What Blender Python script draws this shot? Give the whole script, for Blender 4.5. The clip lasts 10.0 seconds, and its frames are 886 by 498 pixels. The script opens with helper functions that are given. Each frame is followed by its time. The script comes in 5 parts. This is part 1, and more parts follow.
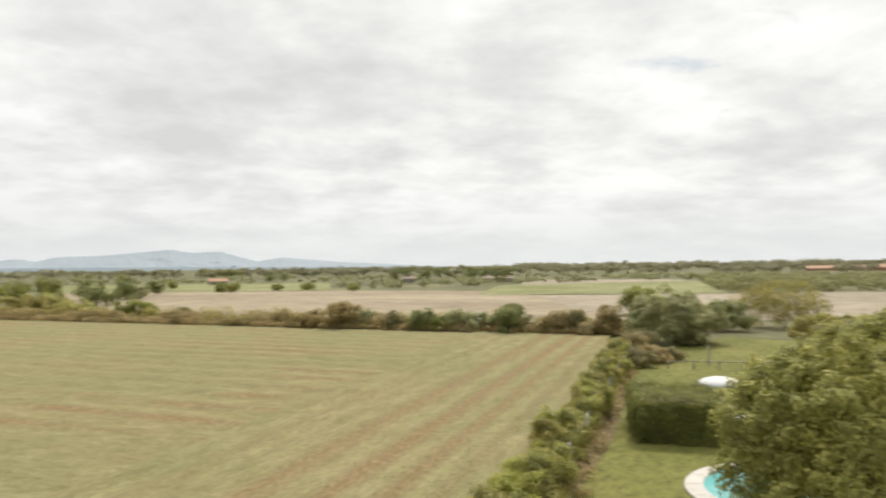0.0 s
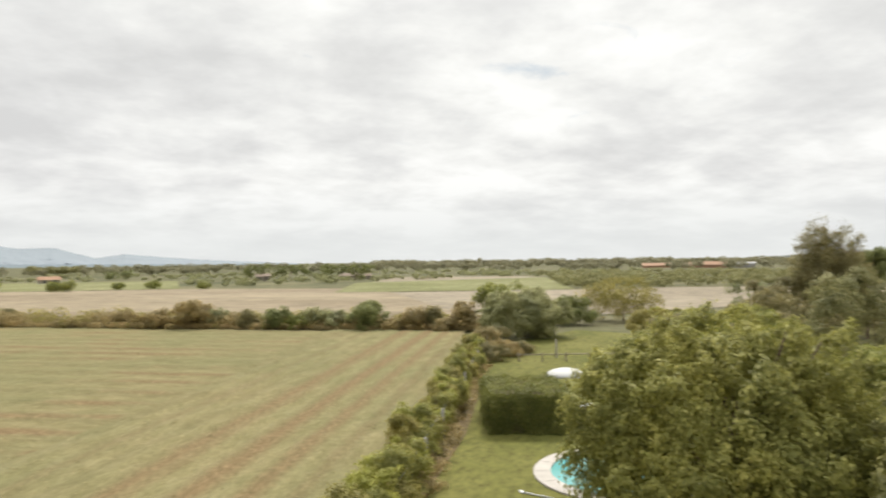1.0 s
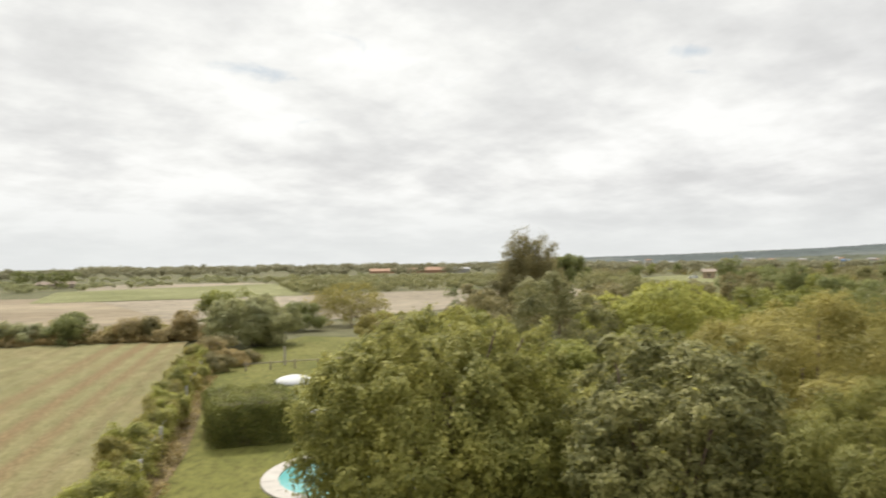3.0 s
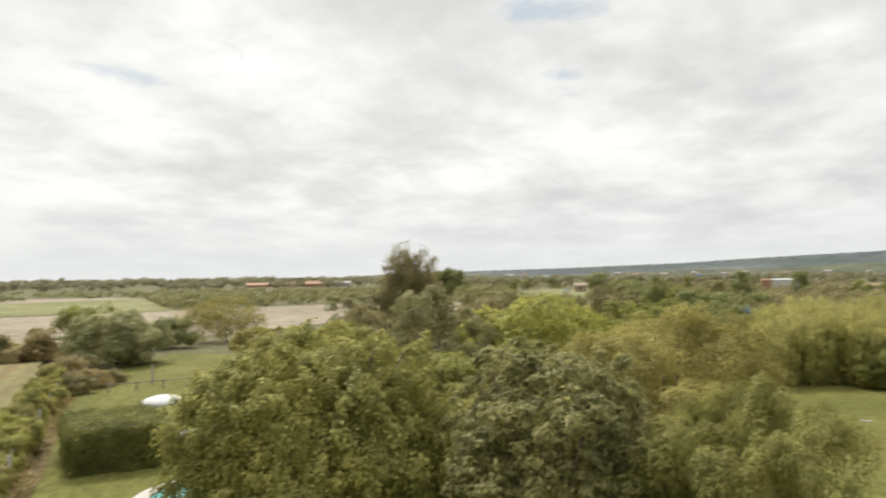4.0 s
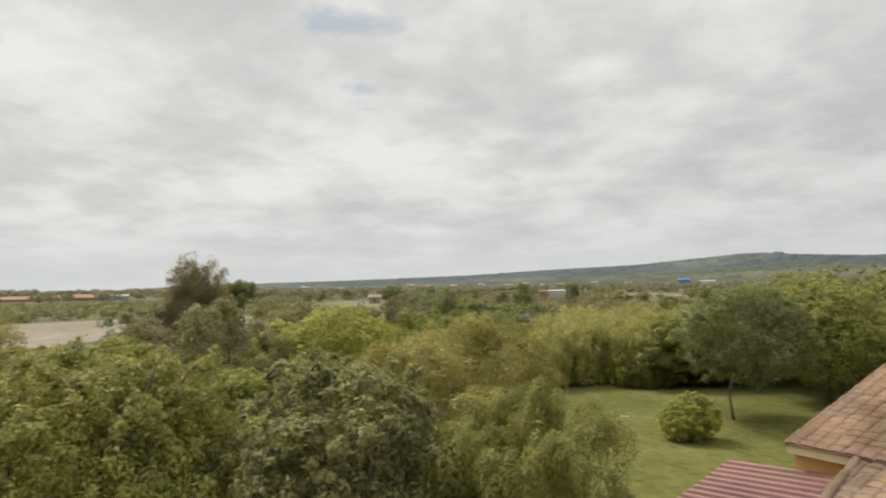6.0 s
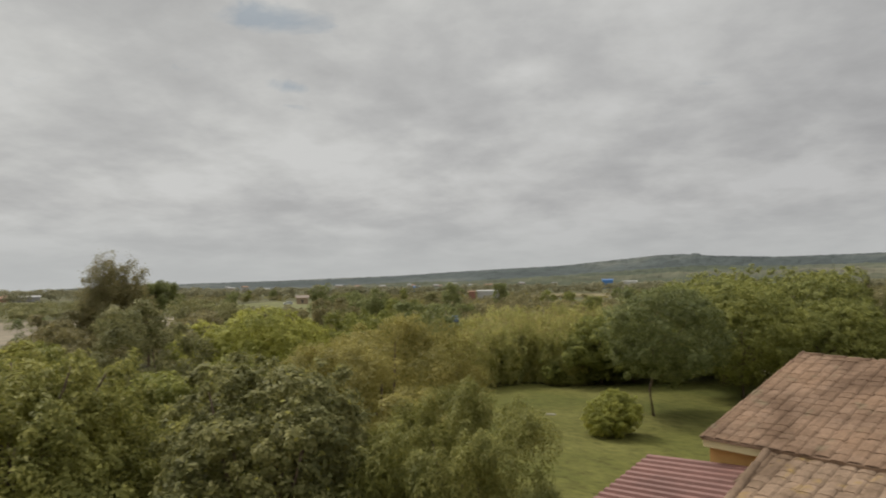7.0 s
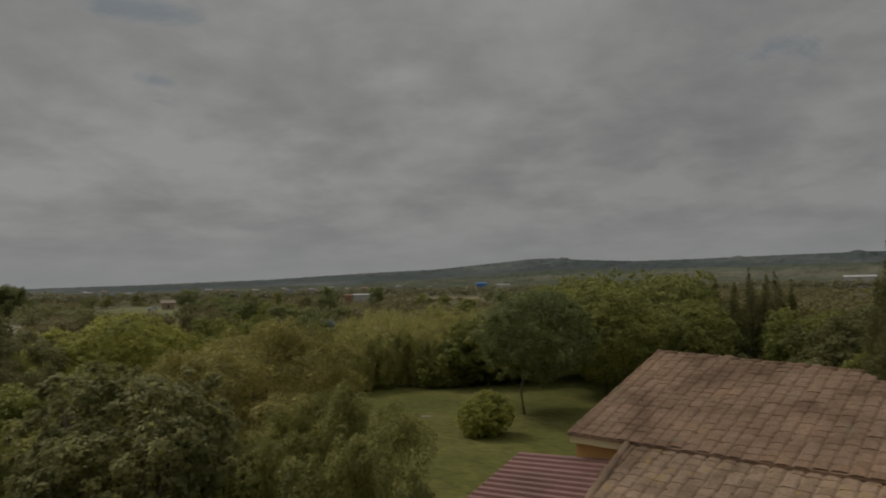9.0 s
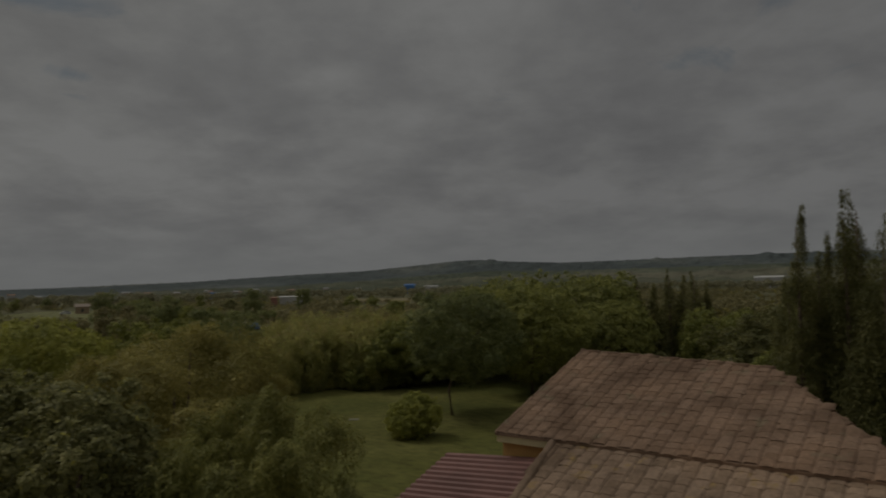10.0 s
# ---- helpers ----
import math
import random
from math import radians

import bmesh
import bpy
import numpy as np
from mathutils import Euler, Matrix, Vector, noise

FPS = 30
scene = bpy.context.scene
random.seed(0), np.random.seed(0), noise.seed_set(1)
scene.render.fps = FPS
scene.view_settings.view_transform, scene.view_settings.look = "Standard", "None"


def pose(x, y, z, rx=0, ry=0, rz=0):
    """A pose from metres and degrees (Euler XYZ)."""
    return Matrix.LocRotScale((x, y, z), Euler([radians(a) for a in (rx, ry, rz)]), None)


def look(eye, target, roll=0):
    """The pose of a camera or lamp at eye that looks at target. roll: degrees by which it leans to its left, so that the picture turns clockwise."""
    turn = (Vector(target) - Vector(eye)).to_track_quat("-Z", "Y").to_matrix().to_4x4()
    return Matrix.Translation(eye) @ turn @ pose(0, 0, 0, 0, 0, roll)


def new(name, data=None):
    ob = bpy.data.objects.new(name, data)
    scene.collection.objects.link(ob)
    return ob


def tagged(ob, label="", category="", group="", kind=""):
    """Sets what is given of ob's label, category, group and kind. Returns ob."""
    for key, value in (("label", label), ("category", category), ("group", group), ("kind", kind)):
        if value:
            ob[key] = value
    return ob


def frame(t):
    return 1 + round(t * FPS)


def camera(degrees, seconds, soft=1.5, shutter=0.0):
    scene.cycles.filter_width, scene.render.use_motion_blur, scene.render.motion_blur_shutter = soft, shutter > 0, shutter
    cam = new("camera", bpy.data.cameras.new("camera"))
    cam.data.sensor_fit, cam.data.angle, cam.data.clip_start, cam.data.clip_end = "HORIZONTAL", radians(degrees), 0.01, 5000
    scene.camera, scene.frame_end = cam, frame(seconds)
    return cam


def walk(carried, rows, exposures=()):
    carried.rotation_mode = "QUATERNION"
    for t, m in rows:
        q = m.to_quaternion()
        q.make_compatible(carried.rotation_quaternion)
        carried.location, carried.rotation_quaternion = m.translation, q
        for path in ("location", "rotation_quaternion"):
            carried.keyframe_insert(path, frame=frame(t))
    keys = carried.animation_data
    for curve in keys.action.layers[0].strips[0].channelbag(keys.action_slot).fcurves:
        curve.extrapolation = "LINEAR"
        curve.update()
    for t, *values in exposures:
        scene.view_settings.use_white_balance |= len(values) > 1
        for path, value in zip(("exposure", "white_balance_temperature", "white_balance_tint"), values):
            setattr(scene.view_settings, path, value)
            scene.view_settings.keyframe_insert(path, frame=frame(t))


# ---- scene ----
# ---- camera: stands 8 m above the lawn and turns to its right ----
cam = camera(63.64, 10.0, soft=1.95, shutter=0.7)
PATH = [
    (0.0, pose(0, 0, 8, 91.29, 0.66, -4.06)),
    (0.5, pose(0, 0, 8, 91.18, 0.90, -10.24)),
    (1.0, pose(0, 0, 8, 90.95, 0.61, -15.43)),
    (1.5, pose(0, 0, 8, 90.79, 0.60, -20.37)),
    (2.0, pose(0, 0, 8, 90.85, 0.68, -25.93)),
    (2.5, pose(0, 0, 8, 90.96, 0.75, -31.70)),
    (4.0, pose(0, 0, 8, 92.17, 0.70, -46.44)),
    (4.5, pose(0, 0, 8, 92.88, 0.77, -51.38)),
    (5.0, pose(0, 0, 8, 93.10, 0.89, -55.93)),
    (5.5, pose(0, 0, 8, 93.00, 0.87, -59.54)),
    (7.0, pose(0, 0, 8, 92.86, 0.89, -68.44)),
    (7.5, pose(0, 0, 8, 92.86, 0.86, -70.84)),
    (8.0, pose(0, 0, 8, 92.90, 0.90, -73.18)),
    (8.5, pose(0, 0, 8, 92.97, 1.00, -75.69)),
    (9.0, pose(0, 0, 8, 92.98, 1.09, -78.32)),
    (9.5, pose(0, 0, 8, 93.00, 1.18, -80.95)),
    (10.0, pose(0, 0, 8, 92.99, 1.31, -84.06)),
]
FADE = [(0.0, 0.0), (4.0, 0.0), (5.0, 0.0), (5.5, -0.08), (6.8, -0.7), (7.5, -0.96), (8.0, -1.25), (9.0, -1.88), (9.5, -2.22), (10.0, -2.72)]
walk(cam, PATH, FADE)

# ---- sky: bright broken overcast, sun behind thin cloud ahead of the first view ----
SUN_AZ, SUN_EL = radians(22), radians(52)


def build_sky():
    world = bpy.data.worlds.new("overcast_sky")
    scene.world = world
    world.use_nodes = True
    nt = world.node_tree
    nt.nodes.clear()
    N, L = nt.nodes.new, nt.links.new
    out, bg = N("ShaderNodeOutputWorld"), N("ShaderNodeBackground")
    sky = N("ShaderNodeTexSky")
    sky.sky_type, sky.sun_disc = "NISHITA", False
    sky.sun_elevation, sky.sun_rotation = SUN_EL, SUN_AZ
    co = N("ShaderNodeTexCoord")
    sep = N("ShaderNodeSeparateXYZ")
    L(co.outputs["Generated"], sep.inputs[0])

    def mth(op, a, b=None, clamp=False):
        n = N("ShaderNodeMath")
        n.operation, n.use_clamp = op, clamp
        for i, v in enumerate((a, b)):
            if v is None:
                continue
            if isinstance(v, (int, float)):
                n.inputs[i].default_value = v
            else:
                L(v, n.inputs[i])
        return n.outputs[0]

    # the sheet of cloud lies flat overhead, so its banks crowd together towards the horizon
    over = mth("ADD", mth("MAXIMUM", sep.outputs[2], 0.0), 0.22)
    comb = N("ShaderNodeCombineXYZ")
    L(mth("DIVIDE", sep.outputs[0], over), comb.inputs[0]), L(mth("DIVIDE", sep.outputs[1], over), comb.inputs[1])

    def cloud(scale, detail, rough, off, dist=0.0):
        m = N("ShaderNodeMapping")
        m.inputs["Location"].default_value = off
        L(comb.outputs[0], m.inputs[0])
        n = N("ShaderNodeTexNoise")
        n.inputs["Scale"].default_value, n.inputs["Detail"].default_value = scale, detail
        n.inputs["Roughness"].default_value, n.inputs["Distortion"].default_value = rough, dist
        L(m.outputs[0], n.inputs[0])
        return n.outputs[0]

    def ramp(fac, stops):
        r = N("ShaderNodeValToRGB")
        while len(r.color_ramp.elements) < len(stops):
            r.color_ramp.elements.new(0.5)
        for e, (p, c) in zip(r.color_ramp.elements, stops):
            e.position, e.color = p, (*c, 1)
        L(fac, r.inputs[0])
        return r.outputs[0]

    def mix(fac, a, b, kind="MIX"):
        n = N("ShaderNodeMix")
        n.data_type, n.blend_type = "RGBA", kind
        for i, v in ((0, fac), (6, a), (7, b)):
            if isinstance(v, (int, float)):
                n.inputs[i].default_value = v
            elif isinstance(v, tuple):
                n.inputs[i].default_value = (*v, 1)
            else:
                L(v, n.inputs[i])
        return n.outputs[2]

    big = cloud(0.9, 3, 0.5, (3.1, 1.7, 0), 0.2)
    mid = cloud(2.5, 8, 0.54, (7.3, 2.2, 0), 0.15)
    fine = cloud(7.0, 6, 0.6, (1.9, 8.2, 0), 0.1)
    both = mth("ADD", mth("ADD", mth("MULTIPLY", big, 0.35), mth("MULTIPLY", mid, 0.5)), mth("MULTIPLY", fine, 0.15))
    body = ramp(both, [(0.38, (0.69, 0.69, 0.685)), (0.46, (0.79, 0.79, 0.78)), (0.52, (0.89, 0.89, 0.87)), (0.58, (0.98, 0.98, 0.96))])
    # brighter round the veiled sun
    sun = N("ShaderNodeVectorMath")
    sun.operation = "DOT_PRODUCT"
    L(co.outputs["Generated"], sun.inputs[0])
    sun.inputs[1].default_value = (math.sin(SUN_AZ) * math.cos(SUN_EL), math.cos(SUN_AZ) * math.cos(SUN_EL), math.sin(SUN_EL))
    glow = ramp(sun.outputs["Value"], [(0.3, (0.88, 0.88, 0.89)), (0.6, (1.02, 1.02, 1.02)), (0.79, (1.04, 1.04, 1.03)), (0.9, (1.12, 1.12, 1.11)), (1.0, (2.4, 2.36, 2.25))])
    clouds = mix(1.0, body, glow, "MULTIPLY")
    # blue gaps in the sheet: bearing, height, half length and half width in degrees
    gap = cloud(5.0, 7, 0.6, (1.2, 5.4, 0), 0.5)
    hole = 0.0
    for az, el, long, wide, open_up in ((54.0, 20.3, 8.5, 1.8, 1.0), (56.6, 15.5, 2.8, 0.8, 0.75), (23.0, 14.9, 5.5, 1.0, 0.7), (27.0, 20.4, 2.2, 1.0, 0.6), (89.5, 14.6, 5.0, 0.9, 0.6), (104.5, 16.5, 4.0, 2.0, 0.55), (111.0, 20.0, 5.0, 2.4, 0.8)):
        ca, ce = radians(az), radians(el)
        right = (math.cos(ca), -math.sin(ca), 0.0)
        rise = (-math.sin(ce) * math.sin(ca), -math.sin(ce) * math.cos(ca), math.cos(ce))
        tilt = []
        for axis, size in ((right, long), (rise, wide)):
            n = N("ShaderNodeVectorMath")
            n.operation = "DOT_PRODUCT"
            L(co.outputs["Generated"], n.inputs[0])
            n.inputs[1].default_value = axis
            tilt.append(mth("DIVIDE", n.outputs["Value"], math.sin(radians(size))))
        tilt[1] = mth("ADD", tilt[1], mth("MULTIPLY", tilt[0], 0.35))
        far = mth("SQRT", mth("ADD", mth("MULTIPLY", tilt[0], tilt[0]), mth("MULTIPLY", tilt[1], tilt[1])))
        ahead = mth("GREATER_THAN", mth("ADD", mth("MULTIPLY", sep.outputs[0], math.sin(ca)), mth("MULTIPLY", sep.outputs[1], math.cos(ca))), 0.0)
        near = mth("MULTIPLY", mth("MULTIPLY", mth("SUBTRACT", 1.0, far, True), open_up), ahead)
        hole = mth("MAXIMUM", hole, near)
    hole = mth("ADD", hole, mth("MULTIPLY", mth("SUBTRACT", gap, 0.5), 2.6))
    hole = ramp(hole, [(0.4, (0, 0, 0)), (0.95, (0.6, 0.6, 0.6))])
    blue = mix(1.0, sky.outputs[0], (0.085, 0.085, 0.085), "MULTIPLY")
    blue = mix(0.6, blue, (0.55, 0.66, 0.72))
    high = ramp(sep.outputs[2], [(0.12, (0, 0, 0)), (0.24, (1, 1, 1))])
    total = mix(mix(1.0, hole, high, "MULTIPLY"), clouds, blue)
    # pale band low over the horizon
    low = ramp(sep.outputs[2], [(0.02, (1, 1, 1)), (0.11, (0, 0, 0))])
    total = mix(mix(1.0, low, (0.8, 0.8, 0.8), "MULTIPLY"), total, (0.80, 0.82, 0.81))
    # an overcast sky grows brighter towards the zenith
    total = mix(1.0, total, ramp(sep.outputs[2], [(0.4, (1, 1, 1)), (1.0, (2.0, 2.0, 2.0))]), "MULTIPLY")
    L(total, bg.inputs[0])
    bg.inputs[1].default_value = 1.0
    L(bg.outputs[0], out.inputs[0])


build_sky()
lamp = bpy.data.lights.new("sun", "SUN")
lamp.energy, lamp.angle, lamp.color = 3.0, radians(12), (1.0, 0.95, 0.86)
sun = new("sun", lamp)
sun.matrix_world = look((60 * math.sin(SUN_AZ), 60 * math.cos(SUN_AZ), 80), (60 * math.sin(SUN_AZ) - math.sin(SUN_AZ) * math.cos(SUN_EL), 60 * math.cos(SUN_AZ) - math.cos(SUN_AZ) * math.cos(SUN_EL), 80 - math.sin(SUN_EL)))


# ---- materials ----
def material(name, rough=0.85):
    m = bpy.data.materials.new(name)
    m.use_nodes = True
    nt = m.node_tree
    b = nt.nodes["Principled BSDF"]
    b.inputs["Roughness"].default_value = rough
    return m, nt, b


def wire(nt, fac, stops):
    r = nt.nodes.new("ShaderNodeValToRGB")
    while len(r.color_ramp.elements) < len(stops):
        r.color_ramp.elements.new(0.5)
    for e, (p, c) in zip(r.color_ramp.elements, stops):
        e.position, e.color = p, (*c, 1)
    nt.links.new(fac, r.inputs[0])
    return r.outputs[0]


def blend(nt, fac, a, b, kind="MIX"):
    n = nt.nodes.new("ShaderNodeMix")
    n.data_type, n.blend_type = "RGBA", kind
    for i, v in ((0, fac), (6, a), (7, b)):
        if isinstance(v, (int, float)):
            n.inputs[i].default_value = v
        elif isinstance(v, tuple):
            n.inputs[i].default_value = (*v, 1)
        else:
            nt.links.new(v, n.inputs[i])
    return n.outputs[2]


def noise_at(nt, scale, detail=4.0, rough=0.55, stretch=(1, 1, 1), turn=0.0):
    co = nt.nodes.new("ShaderNodeTexCoord")
    m = nt.nodes.new("ShaderNodeMapping")
    m.inputs["Scale"].default_value = stretch
    r = nt.nodes.new("ShaderNodeVectorRotate")
    r.rotation_type = "Z_AXIS"
    r.inputs["Angle"].default_value = turn
    n = nt.nodes.new("ShaderNodeTexNoise")
    n.inputs["Scale"].default_value, n.inputs["Detail"].default_value, n.inputs["Roughness"].default_value = scale, detail, rough
    nt.links.new(co.outputs["Object"], r.inputs[0])
    nt.links.new(r.outputs[0], m.inputs[0])
    nt.links.new(m.outputs[0], n.inputs[0])
    return n.outputs[0]


def bumped(nt, b, fac, strength=0.5, distance=0.05):
    n = nt.nodes.new("ShaderNodeBump")
    n.inputs["Strength"].default_value, n.inputs["Distance"].default_value = strength, distance
    nt.links.new(fac, n.inputs["Height"])
    nt.links.new(n.outputs[0], b.inputs["Normal"])


GROUND_TONE = 0.74


def earthy(name, dark, mid, light, scale, rough=0.95, bump=0.6, dist=0.05, stretch=(1, 1, 1), turn=0.0):
    """Ground cover: broad patches and fine grain."""
    m, nt, b = material(name, rough)
    broad, grain = noise_at(nt, scale * 0.08, 4, 0.6, stretch, turn), noise_at(nt, scale, 6, 0.7, stretch, turn)
    dark, mid, light = (tuple(GROUND_TONE * c for c in t) for t in (dark, mid, light))
    c1 = wire(nt, broad, [(0.35, dark), (0.5, mid), (0.65, light)])
    c2 = wire(nt, grain, [(0.3, (0.55, 0.55, 0.5)), (0.5, (1, 1, 1)), (0.7, (1.3, 1.3, 1.25))])
    nt.links.new(blend(nt, 1.0, c1, c2, "MULTIPLY"), b.inputs["Base Color"])
    b.inputs["Specular IOR Level"].default_value = 0.15
    bumped(nt, b, grain, bump, dist)
    return m


LEAF_TONE = 1.6


def leafy(name, dark, mid, light, spot=None, through_light=0.42):
    """Leaves: each leaf its own tone, some light coming through."""
    m = bpy.data.materials.new(name)
    m.use_nodes = True
    nt = m.node_tree
    b = nt.nodes["Principled BSDF"]
    b.inputs["Roughness"].default_value, b.inputs["Specular IOR Level"].default_value = 0.6, 0.3
    geo = nt.nodes.new("ShaderNodeNewGeometry")
    dark, mid, light = (tuple(LEAF_TONE * c * k for c, k in zip(t, (1.14, 1.0, 0.91))) for t in (dark, mid, light))
    stops = [(0.0, tuple((a + b) / 2 for a, b in zip(dark, mid))), (0.5, mid), (0.93, tuple((a + b) / 2 for a, b in zip(mid, light)))]
    if spot:
        stops += [(0.975, light), (0.99, spot)]
    leaf = wire(nt, geo.outputs["Random Per Island"], stops)
    patch = wire(nt, noise_at(nt, 0.7, 3), [(0.35, (0.72, 0.75, 0.7)), (0.65, (1.2, 1.18, 1.1))])
    info = nt.nodes.new("ShaderNodeObjectInfo")
    own = wire(nt, info.outputs["Random"], [(0.0, (0.95, 0.96, 0.97)), (1.0, (1.04, 1.03, 1.0))])
    col = blend(nt, 1.0, blend(nt, 1.0, leaf, patch, "MULTIPLY"), own, "MULTIPLY")
    nt.links.new(col, b.inputs["Base Color"])
    tr = nt.nodes.new("ShaderNodeBsdfTranslucent")
    nt.links.new(col, tr.inputs[0])
    mx = nt.nodes.new("ShaderNodeMixShader")
    mx.inputs[0].default_value = through_light
    nt.links.new(b.outputs[0], mx.inputs[1])
    nt.links.new(tr.outputs[0], mx.inputs[2])
    nt.links.new(mx.outputs[0], nt.nodes["Material Output"].inputs[0])
    return m


def plain(name, colour, rough=0.7, metal=0.0, vary=0.15, scale=3.0):
    m, nt, b = material(name, rough)
    n = noise_at(nt, scale, 5, 0.65)
    lo, hi = tuple(c * (1 - vary) for c in colour), tuple(min(1, c * (1 + vary)) for c in colour)
    nt.links.new(wire(nt, n, [(0.35, lo), (0.65, hi)]), b.inputs["Base Color"])
    b.inputs["Metallic"].default_value = metal
    bumped(nt, b, n, 0.25, 0.01)
    return m


M_PLAIN = earthy("scrub_ground", (0.10, 0.105, 0.05), (0.155, 0.15, 0.075), (0.23, 0.21, 0.115), 0.35)
M_LAWN = earthy("mown_grass", (0.138, 0.145, 0.036), (0.174, 0.171, 0.045), (0.212, 0.202, 0.06), 2.5, bump=0.8, stretch=(1, 0.5, 1), turn=0.5)
M_BROWN = earthy("ploughed_soil", (0.285, 0.226, 0.15), (0.34, 0.277, 0.187), (0.40, 0.33, 0.225), 0.5, stretch=(0.3, 1, 1), turn=0.3)
M_PALEGREEN = earthy("young_crop", (0.20, 0.205, 0.08), (0.25, 0.25, 0.11), (0.31, 0.30, 0.15), 0.4)
M_DRY = earthy("dry_grass", (0.24, 0.19, 0.10), (0.31, 0.26, 0.14), (0.38, 0.32, 0.18), 0.6)
M_PALE = earthy("pale_stubble", (0.315, 0.265, 0.192), (0.355, 0.30, 0.22), (0.40, 0.34, 0.25), 0.3)
M_PATH = earthy("bare_path", (0.17, 0.145, 0.06), (0.22, 0.165, 0.085), (0.27, 0.20, 0.12), 2.0)
M_DRIVE = earthy("pink_gravel", (0.30, 0.23, 0.19), (0.36, 0.28, 0.23), (0.42, 0.33, 0.28), 3.0)
M_BARK = plain("bark", (0.16, 0.115, 0.08), 0.95, vary=0.35, scale=6)
M_BARK_PALE = plain("pale_bark", (0.30, 0.24, 0.19), 0.9, vary=0.3, scale=6)
L_OAK = leafy("leaf_yellow_green", (0.0891, 0.103, 0.0297), (0.188, 0.208, 0.0644), (0.362, 0.372, 0.139))
L_GREY = leafy("leaf_grey_green", (0.0689, 0.0791, 0.0341), (0.147, 0.164, 0.0738), (0.261, 0.278, 0.138), (0.459, 0.42, 0.0853))
L_WILLOW = leafy("leaf_willow", (0.11, 0.115, 0.037), (0.19, 0.19, 0.065), (0.29, 0.28, 0.11))
L_WEEP = leafy("leaf_weeping", (0.0832, 0.098, 0.0296), (0.148, 0.165, 0.0524), (0.245, 0.257, 0.0912))
L_YELLOW = leafy("leaf_bright", (0.135, 0.16, 0.04), (0.235, 0.265, 0.07), (0.35, 0.375, 0.12))
L_LIGHT = leafy("leaf_light", (0.0994, 0.121, 0.04), (0.176, 0.204, 0.0685), (0.275, 0.299, 0.109))
L_BLUE = leafy("leaf_blue_green", (0.0935, 0.106, 0.0528), (0.165, 0.179, 0.0902), (0.248, 0.262, 0.138))
L_DARK = leafy("leaf_dark", (0.0726, 0.0932, 0.0387), (0.133, 0.164, 0.0702), (0.224, 0.254, 0.111))
L_MID = leafy("leaf_mid", (0.0762, 0.0963, 0.0269), (0.146, 0.174, 0.0504), (0.246, 0.269, 0.0896))
L_DRY = leafy("leaf_dry", (0.13, 0.115, 0.058), (0.21, 0.188, 0.098), (0.32, 0.285, 0.155))
L_EUCA = leafy("leaf_gum", (0.0825, 0.088, 0.0495), (0.154, 0.154, 0.0825), (0.242, 0.231, 0.121))
L_GUM = leafy("leaf_gum_tall", (0.109, 0.113, 0.0598), (0.178, 0.178, 0.0978), (0.27, 0.265, 0.149))
L_CYP = leafy("leaf_cypress", (0.06, 0.072, 0.0336), (0.108, 0.12, 0.0504), (0.18, 0.18, 0.078))
L_REED = leafy("leaf_reed", (0.165, 0.19, 0.075), (0.265, 0.29, 0.115), (0.385, 0.395, 0.175))
L_OLIVE = leafy("leaf_olive", (0.134, 0.156, 0.0875), (0.204, 0.231, 0.131), (0.279, 0.312, 0.188))
# greyed leaves for the horizon woods, haze painted into the leaf colour
L_HAZE = leafy("leaf_haze_grey", (0.11, 0.123, 0.0825), (0.165, 0.176, 0.123), (0.22, 0.231, 0.165))
L_PLUME = leafy("cane_plume", (0.18, 0.165, 0.09), (0.26, 0.235, 0.135), (0.34, 0.30, 0.18))
L_HEDGE = leafy("leaf_hedge", (0.07, 0.086, 0.025), (0.112, 0.134, 0.042), (0.18, 0.195, 0.068))


# ---- builders ----
def part(name, bm, mat, parent=None, label=""):
    me = bpy.data.meshes.new(name)
    bm.to_mesh(me)
    bm.free()
    me.materials.append(mat)
    ob = new(name, me)
    if parent:
        ob.parent = parent
    if label:
        tagged(ob, label)
    return ob


def box(bm, x0, y0, z0, x1, y1, z1, bevel=0.0):
    r = bmesh.ops.create_cube(bm, size=1, matrix=Matrix.LocRotScale(((x0 + x1) / 2, (y0 + y1) / 2, (z0 + z1) / 2), None, (abs(x1 - x0), abs(y1 - y0), abs(z1 - z0))))
    if bevel:
        vs = set(r["verts"])
        bmesh.ops.bevel(bm, geom=[e for e in bm.edges if set(e.verts) <= vs], offset=bevel, segments=2, affect="EDGES")


def tube(bm, points, radii, sides=8):
    """A tapered, bent tube through points."""
    rings = []
    for i, (p, r) in enumerate(zip(points, radii)):
        a, b = Vector(points[max(0, i - 1)]), Vector(points[min(len(points) - 1, i + 1)])
        q = (b - a).to_track_quat("Z", "Y")
        rings.append([bm.verts.new(Vector(p) + q @ Vector((r * math.cos(2 * math.pi * k / sides), r * math.sin(2 * math.pi * k / sides), 0))) for k in range(sides)])
    for a, b in zip(rings, rings[1:]):
        for k in range(sides):
            f = bm.faces.new((a[k], a[(k + 1) % sides], b[(k + 1) % sides], b[k]))
            f.smooth = True
    bm.faces.new(rings[-1])
    bm.faces.new(rings[0][::-1])


